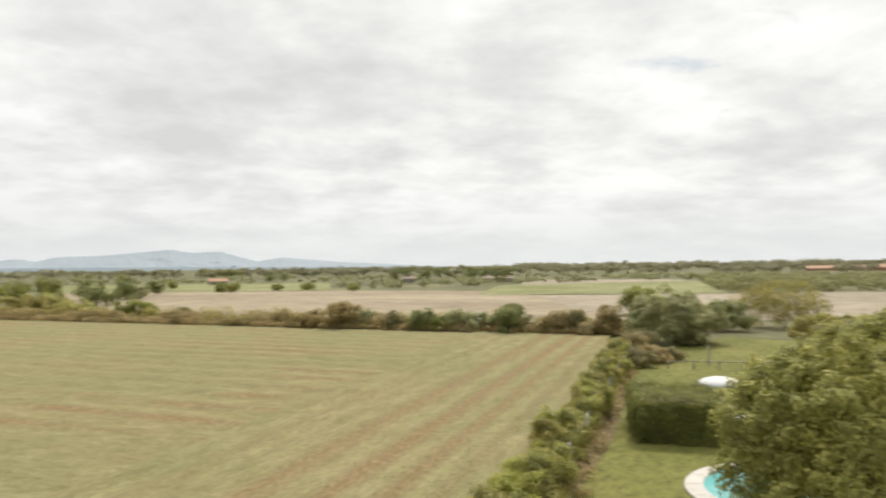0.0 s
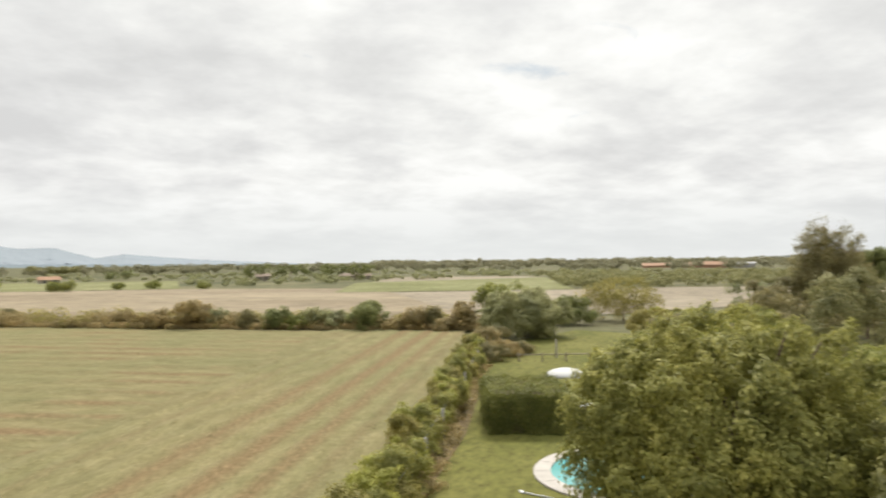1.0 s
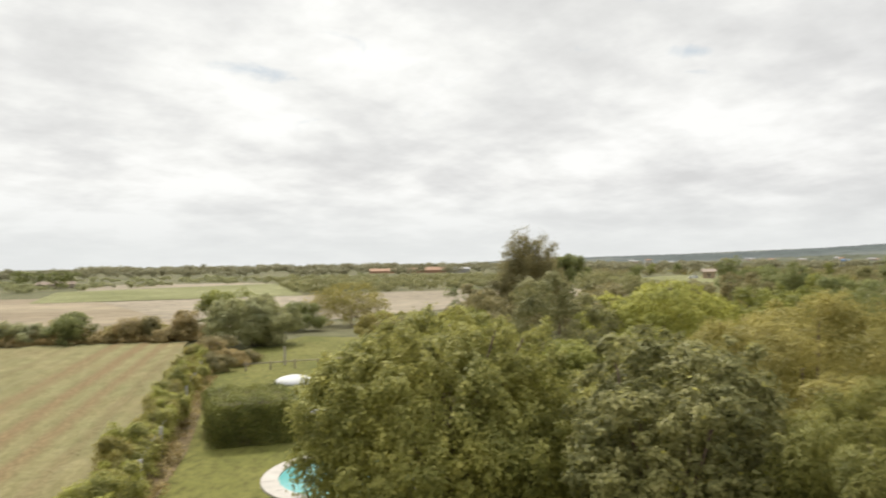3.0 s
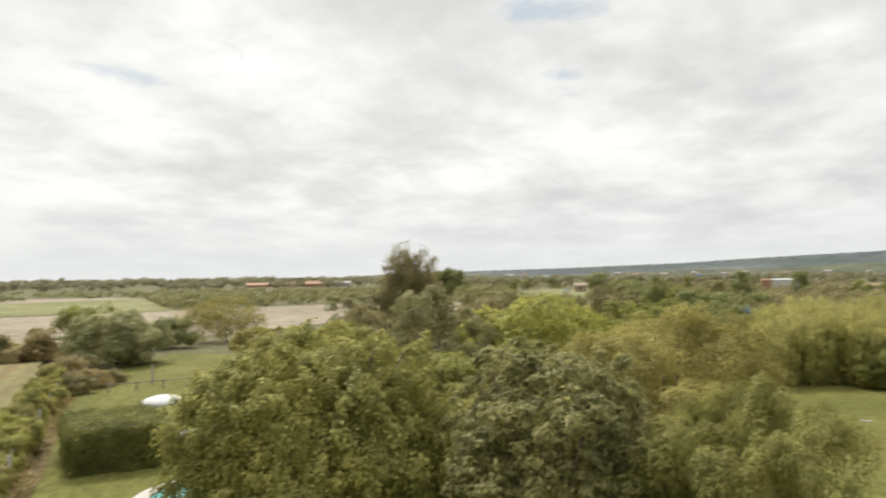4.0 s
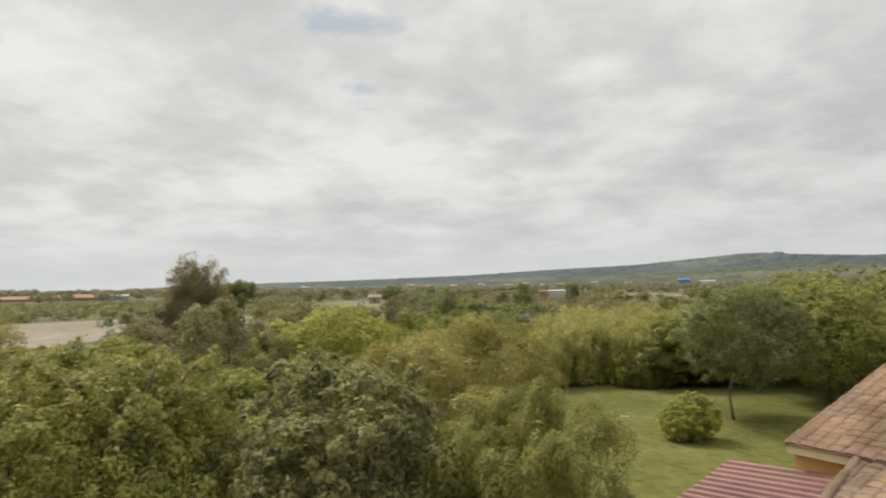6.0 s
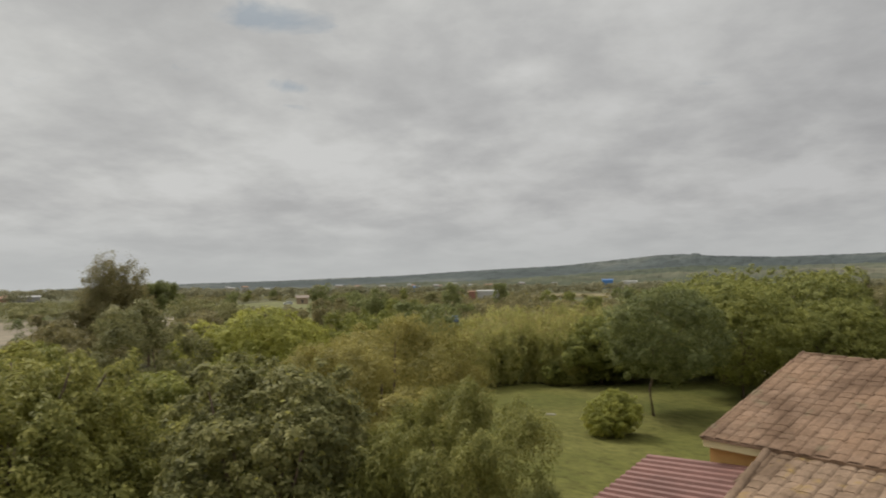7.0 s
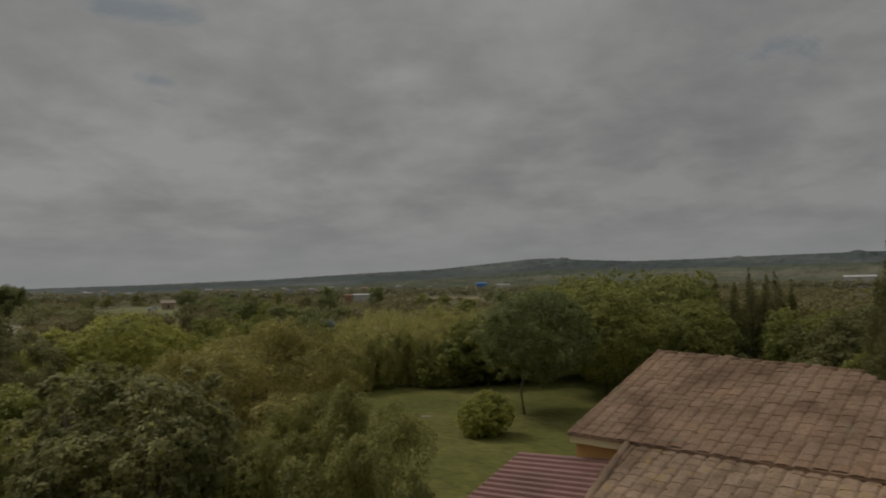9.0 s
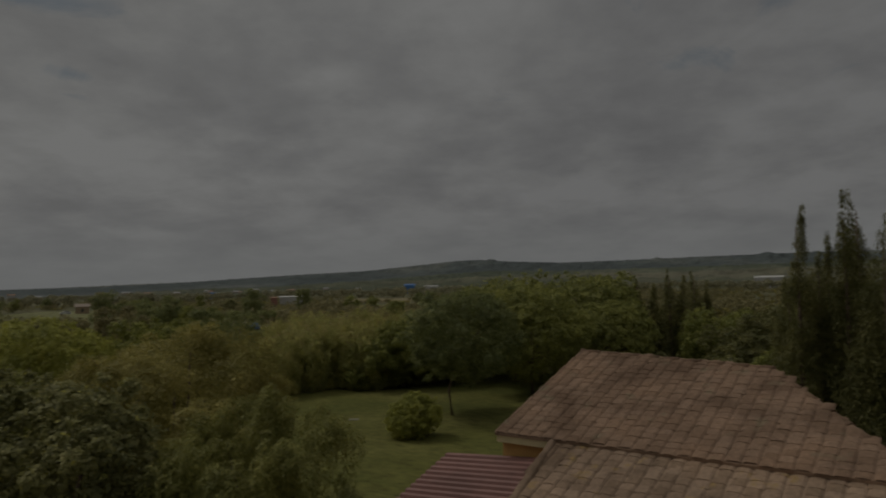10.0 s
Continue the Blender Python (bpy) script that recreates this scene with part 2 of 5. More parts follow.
def leaves(name, mat, places, outward, size, aspect, rng, droop=0.0, parent=None, spread=0.45):
    """One mesh of many small folded leaves at places, facing roughly outward."""
    n = len(places)
    nor = outward + rng.normal(0, spread, (n, 3)) + np.array((0, 0, 0.35))
    nor /= np.linalg.norm(nor, axis=1)[:, None]
    t = rng.normal(0, 1, (n, 3)) - np.array((0, 0, droop))
    t -= (t * nor).sum(1)[:, None] * nor
    t /= np.linalg.norm(t, axis=1)[:, None] + 1e-9
    b = np.cross(nor, t)
    ln = size * rng.uniform(0.6, 1.4, n)[:, None]
    w = ln * aspect
    fold = nor * w * 0.3
    v = np.stack([places - t * ln / 2, places + b * w / 2 + fold, places + t * ln / 2, places - b * w / 2 + fold], 1).reshape(-1, 3)
    me = bpy.data.meshes.new(name)
    me.vertices.add(4 * n)
    me.vertices.foreach_set("co", v.astype(np.float32).ravel())
    me.loops.add(4 * n)
    me.loops.foreach_set("vertex_index", np.arange(4 * n, dtype=np.int32))
    me.polygons.add(n)
    me.polygons.foreach_set("loop_start", np.arange(0, 4 * n, 4, dtype=np.int32))
    me.update(calc_edges=True)
    me.materials.append(mat)
    ob = new(name, me)
    if parent:
        ob.parent = parent
    return ob


def fill(rng, c, r, n, squash=0.8, shell=0.45, away=None):
    w = r ** 2 / (r ** 2).sum()
    i = rng.choice(len(r), n, p=w)
    d = rng.normal(0, 1, (n, 3))
    d[:, 2] += 0.45
    if away is not None:
        d += 0.9 * away[i] + np.array((0, 0, 0.25))
    d /= np.linalg.norm(d, axis=1)[:, None]
    rad = r[i] * (1 - shell * rng.random(n) ** 1.5)
    p = c[i] + d * rad[:, None] * np.array((1, 1, squash))
    return p, d


def tufts(rng, centre, radii, boughs, tuft, skirt, base, bough):
    """Boughs spread through an uneven, slightly boxy ellipsoid, each set with small tufts on its outer and upper side."""
    d = rng.normal(0, 1, (boughs, 3))
    d[:, 2] += 0.0 if skirt else 0.3
    d /= (np.abs(d) ** 3).sum(1)[:, None] ** (1 / 3)
    reach = 1.0 - bough[1] * rng.uniform(0.35, 1.0, (boughs, 1))
    reach[: boughs // 5] *= rng.uniform(0.3, 0.8, (boughs // 5, 1))
    bc = np.array(centre) + d * np.array(radii) * reach
    br = min(radii[0], radii[2]) * rng.uniform(*bough, boughs)
    bc[:, 2] = np.maximum(bc[:, 2], base + br * 0.55)
    cs, rs = [], []
    for c, r, o in zip(bc, br, d):
        m = int(np.clip(1.7 * (r / tuft) ** 2, 4, 40))
        t = rng.normal(0, 1, (m, 3)) + o * 0.5 + np.array((0, 0, 0.45))
        t /= np.linalg.norm(t, axis=1)[:, None]
        cs.append(c + t * r * rng.uniform(0.6, 1.0, (m, 1)))
        rs.append(tuft * rng.uniform(0.6, 1.35, m))
    c, r = np.concatenate(cs), np.concatenate(rs)
    c[:, 2] = np.maximum(c[:, 2], base + r * 0.4)
    return bc, c, r


def tuft_heads(rng, centre, radii, size, base):
    """Separate leafy heads of mixed size set over an uneven ellipsoid, some deeper, some standing out."""
    lumps = rng.normal(0, 1, (9, 3))
    lumps /= np.linalg.norm(lumps, axis=1)[:, None]
    m = 5000
    d = rng.normal(0, 1, (m, 3))
    d /= np.linalg.norm(d, axis=1)[:, None]
    swell = (0.76 + 0.24 * np.clip((d @ lumps.T).max(1), 0, 1) ** 4) * rng.choice((0.72, 0.88, 0.98, 1.05), m) * rng.uniform(0.96, 1.04, m)
    c = np.array(centre) + d * np.array(radii) * swell[:, None]
    r = size * np.clip(rng.lognormal(-0.1, 0.4, m), 0.35, 1.7)
    kept = []
    for i in range(m):
        if c[i, 2] - r[i] * 0.5 < base:
            continue
        if not kept or (((c[kept] - c[i]) ** 2).sum(1) > (0.72 * (r[kept] + r[i])) ** 2).all():
            kept.append(i)
    return c[kept], r[kept]


def tree(name, label, x, y, top, radii, leaf, bark, n, size, seed, trunk=None, boughs=20, tuft=0.5, aspect=0.5, droop=0.0, base=0.2, lean=(0, 0), category="tree", squash=0.8, stray=0.05, limbs=6, group="", skirt=True, soft=0.4, bough=(0.26, 0.46), heads=0.0):
    """A tree or shrub at x, y: tapered trunk with limbs, crown of leaf tufts on boughs, with gaps."""
    rng = np.random.default_rng(seed)
    root = tagged(new(name), label, category, group)
    root.location = (x, y, 0)
    rx, ry, rz = radii
    cz = top - rz
    mid = np.array((lean[0], lean[1], cz))
    bc, c, r = tufts(rng, mid, (rx, ry, rz), boughs, tuft, skirt, base, bough)
    if heads:
        hc, hr = tuft_heads(rng, mid, (rx, ry, rz), heads, base)
        c, r = np.concatenate([c, hc]), np.concatenate([r * 0.7, hr])
    c[:, 2] *= np.where(c[:, 2] > 0, top / max(top, (c[:, 2] + r * squash).max()), 1)
    hub_z = max(0.25 * top, cz - rz * 0.7)
    tr = trunk or max(0.05, top * 0.022)
    bm = bmesh.new()
    tube(bm, [(0, 0, -0.1), (0.02 * top * rng.normal(), 0.02 * top * rng.normal(), hub_z * 0.5), (lean[0] * 0.4, lean[1] * 0.4, hub_z), (lean[0] * 0.9, lean[1] * 0.9, cz + rz * 0.3)], [tr * 1.35, tr, tr * 0.8, tr * 0.3], 9)
    part("trunk", bm, bark, root)
    for i in rng.choice(boughs, min(limbs, boughs), replace=False):
        bm = bmesh.new()
        s, e = Vector((lean[0] * 0.4, lean[1] * 0.4, hub_z * rng.uniform(0.7, 1.0))), Vector(bc[i])
        m = s.lerp(e, 0.5) + Vector(rng.normal(0, 0.08 * rx, 3))
        tube(bm, [s, m, e], [tr * 0.5, tr * 0.33, tr * 0.1], 6)
        part("limb", bm, bark, root)
    p, d = fill(rng, c, r, n, squash, soft, (c - mid) / np.array(radii) if heads else None)
    out = p - mid
    out /= np.linalg.norm(out, axis=1)[:, None] + 1e-6
    if heads:
        k = 2.4 / heads
        p += 0.2 * heads * np.stack([np.sin(k * (p[:, 1] + 0.6 * p[:, 2])), np.sin(k * (p[:, 2] + 0.8 * p[:, 0]) + 1), np.sin(k * (1.1 * p[:, 0] + 0.5 * p[:, 1]) + 2)], 1)
    loose = rng.random(n) < stray
    p[loose] += d[loose] * r.mean() * rng.uniform(0.1, 0.6, (loose.sum(), 1))
    if droop > 0:
        p[:, 2] -= droop * 0.12 * tuft * rng.random(n) ** 2
    keep = p[:, 2] > 0.04
    leaves("crown", leaf, p[keep], (d + out * 0.4)[keep], size, aspect, rng, droop, root)
    return root


def sheet(name, corners, z, mat, label, step=None):
    """A flat piece of land with the given corners, kept a little above the plain."""
    bm = bmesh.new()
    bm.faces.new([bm.verts.new((px, py, z)) for px, py in corners])
    bmesh.ops.recalc_face_normals(bm, faces=bm.faces)
    for f in bm.faces:
        if f.normal.z < 0:
            f.normal_flip()
    return tagged(part(name, bm, mat), label, "ground", kind="structure")


# ---- land ----
M_PASTURE = earthy("pasture", (0.15, 0.16, 0.065), (0.19, 0.195, 0.085), (0.24, 0.235, 0.11), 0.4)
PASTURES = [[(215, 25), (330, 22), (345, 75), (225, 62)], [(150, -12), (300, -40), (330, 0), (165, 6)], [(380, 60), (520, 60), (530, 130), (390, 112)]]
def build_land():
    bm = bmesh.new()
    rings = [0, 40, 90, 160, 300, 600, 1200, 2400, 4700]
    prev = None
    for r in rings[1:]:
        ring = [bm.verts.new((r * math.sin(2 * math.pi * k / 96), r * math.cos(2 * math.pi * k / 96), 0)) for k in range(96)]
        if prev is None:
            bm.faces.new(ring[::-1])
        else:
            for k in range(96):
                bm.faces.new((prev[k], prev[(k + 1) % 96], ring[(k + 1) % 96], ring[k]))
        prev = ring
    bmesh.ops.recalc_face_normals(bm, faces=bm.faces)
    tagged(part("ground", bm, M_PLAIN), "dry olive-green scrubby plain reaching the horizon", "ground", kind="structure")
    sheet("lawn", [(3.4, 18), (5.6, 25), (8.6, 31.6), (16.6, 51), (21.5, 63), (36, 74), (44, 62), (62, 24), (70, 6), (80, -40), (30, -60), (-10, -40), (-6, 0)], 0.04, M_LAWN, "mown green garden lawn with worn yellowish patches")
    sheet("ploughed_field", [(-80, 130), (-28, 113), (4, 95), (26, 84), (44, 100), (36, 180), (28, 215), (-20, 236), (-110, 242)], 0.06, M_BROWN, "bare reddish-brown ploughed field")
    sheet("fallow_field", [(30, 88), (70, 98), (150, 120), (160, 160), (110, 172), (84, 172), (36, 180)], 0.09, M_PALE, "pale beige bare field behind the hedgerow")
    sheet("crop_strip", [(22, 186), (84, 173), (131, 300), (40, 268)], 0.12, M_PALEGREEN, "light green strip of young crop")
    sheet("stubble_strip", [(46, 270), (131, 301), (128, 335), (70, 345)], 0.15, M_PALE, "pale stubble strip beyond the crop")
    sheet("pale_meadow", [(-110, 243), (-20, 237), (-30, 345), (-160, 360)], 0.12, M_PALEGREEN, "pale green meadow in the distance")
    sheet("far_meadow", [(150, 90), (300, 150), (330, 230), (190, 190)], 0.12, M_PALEGREEN, "pale olive meadow beyond the garden trees")
    sheet("far_pasture", PASTURES[0], 0.12, M_PASTURE, "olive-green pasture on the far plain")
    sheet("far_pasture", PASTURES[1], 0.12, M_PASTURE, "olive-green pasture on the far plain")
    sheet("far_stubble", PASTURES[2], 0.12, M_DRY, "dry straw-coloured field on the far plain")
    sheet("dry_margin", [(-70, 123), (-38, 110), (-15, 96), (6, 85), (24.5, 76.5), (26, 84), (4, 94), (-28, 112), (-80, 129)], 0.10, M_DRY, "strip of dry yellow grass along the field edge")
    sheet("gravel_drive", [(64, -2.0), (63.5, -5.2), (70, -6.8), (69, -2.4)], 0.09, M_DRIVE, "pinkish gravel drive seen under the trees")
    sheet("bare_strip", [(5.6, 25), (6.4, 24.8), (9.6, 31.2), (17.6, 51), (16.4, 51.3), (8.5, 31.9)], 0.07, M_PATH, "worn bare earth strip beside the fence")


build_land()


def row_soil(name, pitch=0.0, bands=()):
    """Mown straw along the object's y with reddish soil between: either even rows, or wheel bands (place across, half width, strength)."""
    m, nt, b = material(name, 0.95)
    b.inputs["Specular IOR Level"].default_value = 0.1
    co = nt.nodes.new("ShaderNodeTexCoord")
    sep = nt.nodes.new("ShaderNodeSeparateXYZ")
    nt.links.new(co.outputs["Object"], sep.inputs[0])
    wob = noise_at(nt, 0.12, 3, 0.5)

    def mth(op, a, v=0.0):
        n = nt.nodes.new("ShaderNodeMath")
        n.operation = op
        for i, q in enumerate((a, v)):
            if isinstance(q, (int, float)):
                n.inputs[i].default_value = q
            else:
                nt.links.new(q, n.inputs[i])
        return n.outputs[0]

    patch, grain, straw = noise_at(nt, 0.09, 4, 0.6), noise_at(nt, 1.3, 6, 0.75, (1, 0.35, 1)), noise_at(nt, 5.0, 4, 0.7, (1, 0.5, 1))
    across = mth("ADD", sep.outputs[0], mth("MULTIPLY", mth("SUBTRACT", wob, 0.5), 0.5 if bands else 1.6))
    across = mth("ADD", across, mth("MULTIPLY", mth("SUBTRACT", grain, 0.5), 0.9))
    if bands:
        mask, pale = 0.0, 0.0
        for place, half, strength in bands:
            far = mth("DIVIDE", mth("SUBTRACT", across, place), half)
            mask = mth("ADD", mask, mth("MULTIPLY", mth("POWER", math.e, mth("MULTIPLY", mth("MULTIPLY", far, far), -1.0)), strength))
            side = mth("SUBTRACT", mth("ABSOLUTE", far), 2.1)
            pale = mth("ADD", pale, mth("POWER", math.e, mth("MULTIPLY", mth("MULTIPLY", side, side), -2.0)))
    else:
        wave = mth("SINE", mth("MULTIPLY", across, 2 * math.pi / pitch))
        mask = mth("MULTIPLY", mth("MAXIMUM", mth("SUBTRACT", wave, 0.15), 0.0), mth("MULTIPLY", mth("MAXIMUM", mth("SUBTRACT", patch, 0.44), 0.0), 6.5))
        pale = mth("MAXIMUM", mth("MULTIPLY", wave, -0.7), 0.0)
    mask = mth("MULTIPLY", mask, mth("ADD", 0.35, mth("MULTIPLY", straw, 1.1)))
    soil = wire(nt, mask, [(0.12, (0, 0, 0)), (0.85, (1, 1, 1))])
    cover = wire(nt, grain, [(0.3, (0.149, 0.131, 0.065)), (0.5, (0.195, 0.171, 0.09)), (0.72, (0.242, 0.213, 0.122))])
    cover = blend(nt, 1.0, cover, wire(nt, patch, [(0.35, (0.92, 0.97, 0.90)), (0.65, (1.06, 1.02, 1.0))]), "MULTIPLY")
    cover = blend(nt, 1.0, cover, wire(nt, pale, [(0.0, (0.97, 0.97, 0.97)), (1.0, (1.07, 1.08, 1.07))]), "MULTIPLY")
    earth = wire(nt, straw, [(0.35, (0.155, 0.108, 0.055)), (0.65, (0.215, 0.155, 0.084))])
    col = blend(nt, 1.0, blend(nt, soil, cover, earth), wire(nt, straw, [(0.3, (0.78, 0.78, 0.73)), (0.7, (1.18, 1.18, 1.13))]), "MULTIPLY")
    nt.links.new(col, b.inputs["Base Color"])
    bumped(nt, b, grain, 0.7, 0.12)
    return m


FENCE_A, FENCE_DIR = Vector((3.3, 21.0)), Vector((math.sin(radians(22.6)), math.cos(radians(22.6))))
FENCE_N = Vector((-FENCE_DIR.y, FENCE_DIR.x))


def inside(px, py, poly):
    hit = np.zeros(px.shape, bool)
    for (x0, y0), (x1, y1) in zip(poly, poly[1:] + poly[:1]):
        cross = (y0 > py) != (y1 > py)
        hit ^= cross & (px < (x1 - x0) * (py - y0) / ((y1 - y0) or 1e-9) + x0)
    return hit


def furrowed(name, poly, turn, pitch, depth, z, mat, label, fine, along):
    """A field sheet with low ridges along the object's y, cut to a polygon."""
    c, s = math.cos(turn), math.sin(turn)
    q = [(c * px + s * py, -s * px + c * py) for px, py in poly]
    xs = np.arange(min(a for a, _ in q), max(a for a, _ in q) + fine, fine)
    ys = np.arange(min(b for _, b in q), max(b for _, b in q) + along, along)
    gx, gy = np.meshgrid(xs, ys)
    rng = np.random.default_rng(5)
    gz = z + depth * np.sin(gx * 2 * math.pi / pitch + 0.8 * np.sin(gy * 0.11)) + rng.normal(0, depth * 0.5, gx.shape)
    ok = inside(gx[:-1, :-1] + fine / 2, gy[:-1, :-1] + along / 2, q)
    w = len(xs)
    j, i = np.nonzero(ok)
    a = j * w + i
    me = bpy.data.meshes.new(name)
    me.vertices.add(gx.size)
    me.vertices.foreach_set("co", np.stack([gx, gy, gz], -1).astype(np.float32).ravel())
    me.loops.add(4 * len(a))
    me.loops.foreach_set("vertex_index", np.stack([a, a + 1, a + w + 1, a + w], 1).astype(np.int32).ravel())
    me.polygons.add(len(a))
    me.polygons.foreach_set("loop_start", np.arange(0, 4 * len(a), 4, dtype=np.int32))
    me.update(calc_edges=True)
    for f in me.polygons:
        f.use_smooth = True
    me.materials.append(mat)
    ob = new(name, me)
    ob.rotation_euler = (0, 0, turn)
    return tagged(ob, label, "field", kind="structure")


def build_fields():
    def off(along, side):
        p = FENCE_A + FENCE_DIR * along + FENCE_N * side
        return (p.x, p.y)

    head = [off(-14, 0.4), off(20, 0.4), (24.0, 77.5), (9.5, 84.2), off(30, 16), off(-14, 16)]
    main = [off(-14, 12.5), off(34, 12.5), (11.0, 83.2), (-14.8, 97.7), (-38.1, 111.6), (-65.8, 125), (-120, 152), (-120, 10)]
    wheel = [(-14.4, 0.6, 0.85), (-11.6, 0.6, 0.92), (-9.6, 0.5, 0.8), (-7.9, 0.4, 0.4), (-13.6, 0.3, 0.35), (-18.3, 0.5, 0.35)]
    furrowed("field_headland", head, radians(-22.6), 2.05, 0.035, 0.20, row_soil("headland_straw", bands=wheel), "mown straw-coloured headland with reddish wheel rows along the fence", 0.33, 0.8)
    furrowed("hay_field", main, radians(-116), 3.4, 0.03, 0.11, row_soil("hay_straw", pitch=3.4), "large mown yellow-green hay field with faint rows", 0.6, 1.2)


build_fields()


def build_straw():
    """Loose tufts of cut straw and green regrowth on the near part of the field."""
    rng = np.random.default_rng(45)
    for name, tone, n, size in (("cut_straw", ((0.125, 0.112, 0.058), (0.15, 0.135, 0.072), (0.185, 0.165, 0.095)), 30000, 0.1), ("field_regrowth", ((0.08, 0.088, 0.036), (0.105, 0.112, 0.048), (0.13, 0.135, 0.06)), 16000, 0.1)):
        along, side = rng.uniform(-12, 42, n), 0.8 + 44 * rng.random(n) ** 1.3
        row = np.where(side < 13, side, along)
        pitch = np.where(side < 13, 2.35, 3.8)
        keep = np.sin(row * 2 * math.pi / pitch + 0.6 * rng.normal(size=n)) > -0.2
        px = FENCE_A.x + FENCE_DIR.x * along + FENCE_N.x * side
        py = FENCE_A.y + FENCE_DIR.y * along + FENCE_N.y * side
        places = np.stack([px, py, np.where(side < 16, 0.24, 0.16) + 0.03 * rng.random(n)], 1)[keep]
        up = np.tile((0.0, 0.0, 1.6), (len(places), 1))
        ob = leaves(name, leafy(name + "_blade", *tone, through_light=0.2), places, up, size, 0.35, rng, spread=0.5)
        tagged(ob, "loose tufts of cut straw lying on the field" if name == "cut_straw" else "small green regrowth tufts on the mown field", "straw", kind="stuff")


build_straw()


def ridge(name, profile, crest, foot, depth, mat, label, rough, seed, steps=260, relief=0.2):
    """A line of hills: bearings and elevation angles of the crest, seen from 8 m up, as a relief between foot and back."""
    az = np.linspace(profile[0][0], profile[-1][0], steps)
    el = np.interp(az, [p[0] for p in profile], [p[1] for p in profile])
    bm = bmesh.new()
    noise.seed_set(seed)
    rows = 14
    grid = []
    for j in range(rows + 1):
        f = j / rows
        d = foot + (crest - foot) * f
        line = []
        for a, e in zip(az, el):
            h = max(0.5, 8 + crest * math.tan(radians(e)))
            wob = noise.fractal(Vector((a * 0.55, f * 3.0, seed)), 1.0, 2.0, 5)
            jag = noise.fractal(Vector((a * 2.6, f * 5.0, seed + 3)), 1.0, 2.0, 4)
            shape = f ** 1.4 if j < rows else 1.0
            zz = h * shape * (1 + (relief * wob if j < rows else 0)) + rough * jag * (0.3 + 0.7 * f)
            dd = d * (1 + 0.04 * wob * (1 - f))
            line.append(bm.verts.new((dd * math.sin(radians(a)), dd * math.cos(radians(a)), zz if j else -2)))
        grid.append(line)
    back = [bm.verts.new((v.co.x * (1 + depth / crest), v.co.y * (1 + depth / crest), -2)) for v in grid[-1]]
    grid.append(back)
    for a, b in zip(grid, grid[1:]):
        for k in range(len(az) - 1):
            bm.faces.new((a[k], a[k + 1], b[k + 1], b[k]))
    bmesh.ops.recalc_face_normals(bm, faces=bm.faces)
    return tagged(part(name, bm, mat), label, "hill", kind="structure")


# distance haze is painted into these two base colours as blue
M_MOUNT = plain("haze_blue_mountain", (0.225, 0.258, 0.285), 1.0, vary=0.04, scale=0.003)
M_FOOT = plain("haze_blue_foothill", (0.135, 0.17, 0.19), 1.0, vary=0.08, scale=0.01)
M_HILL = earthy("wooded_hill", (0.078, 0.094, 0.064), (0.108, 0.124, 0.082), (0.17, 0.175, 0.12), 0.02, bump=0.3, dist=3.0)
# paler and bluer than the near hill: haze painted into the colour
M_HILL2 = earthy("haze_tinted_hill", (0.09, 0.107, 0.105), (0.115, 0.134, 0.13), (0.185, 0.195, 0.17), 0.02, bump=0.2, dist=3.0)
ridge("mountain_range", [(-40, 0.7), (-33, 0.9), (-27.7, 0.64), (-26.8, 0.75), (-25.7, 0.55), (-24.4, 0.86), (-21.5, 0.96), (-18.8, 1.2), (-16.9, 1.4), (-15.3, 1.14), (-13.2, 1.22), (-12, 0.86), (-10.5, 0.45), (-8.6, 0.74), (-6, 0.5), (-3.3, 0.29), (0.3, 0.11), (4, -0.1)], 4300, 3500, 200, M_MOUNT, "mountain range on the horizon, haze painted as blue colour", 2, 11, relief=0.04)
ridge("foothill", [(-40, 0.1), (-25, 0.12), (-14, 0.05), (-8, -0.02), (-2, -0.08), (4, -0.1)], 3200, 2600, 200, M_FOOT, "wooded foothill below the mountains, haze painted as blue-grey colour", 3, 23)
ridge("hill_ridge", [(40, 0.1), (49.5, 0.38), (55.7, 0.5), (60.3, 0.65), (64.8, 0.76), (69.2, 1.0), (73.6, 1.2), (77.8, 1.35), (81.8, 1.7), (85.2, 2.0), (87, 2.05), (89.4, 1.86), (93.5, 1.66), (98, 1.7), (104, 1.8), (112, 1.85), (125, 1.7), (140, 1.2)], 3400, 2200, 300, M_HILL2, "long wooded hill ridge, haze painted as grey-blue colour", 2.5, 31, 420)
M_SLOPE = earthy("sloping_fields", (0.085, 0.1, 0.06), (0.12, 0.13, 0.08), (0.2, 0.19, 0.13), 0.012, bump=0.2, dist=2.0)
ridge("field_slope", [(58, 0.0), (66, 0.25), (71, 0.2), (77, 0.45), (83, 0.5), (86, 0.72), (91, 0.6), (96, 0.78), (103, 0.62), (110, 0.8), (120, 0.7), (130, 0.4)], 1500, 900, 200, M_SLOPE, "pale green fields on the lower hillside", 2.5, 43, 420, relief=0.35)
ridge("near_hill", [(66, 0.0), (72, 0.35), (78, 0.6), (84, 0.95), (88, 1.15), (94, 1.0), (100, 1.05), (108, 1.1), (118, 1.15), (130, 0.8)], 2100, 1000, 200, M_HILL, "green wooded foothill slope", 3, 37, 420)


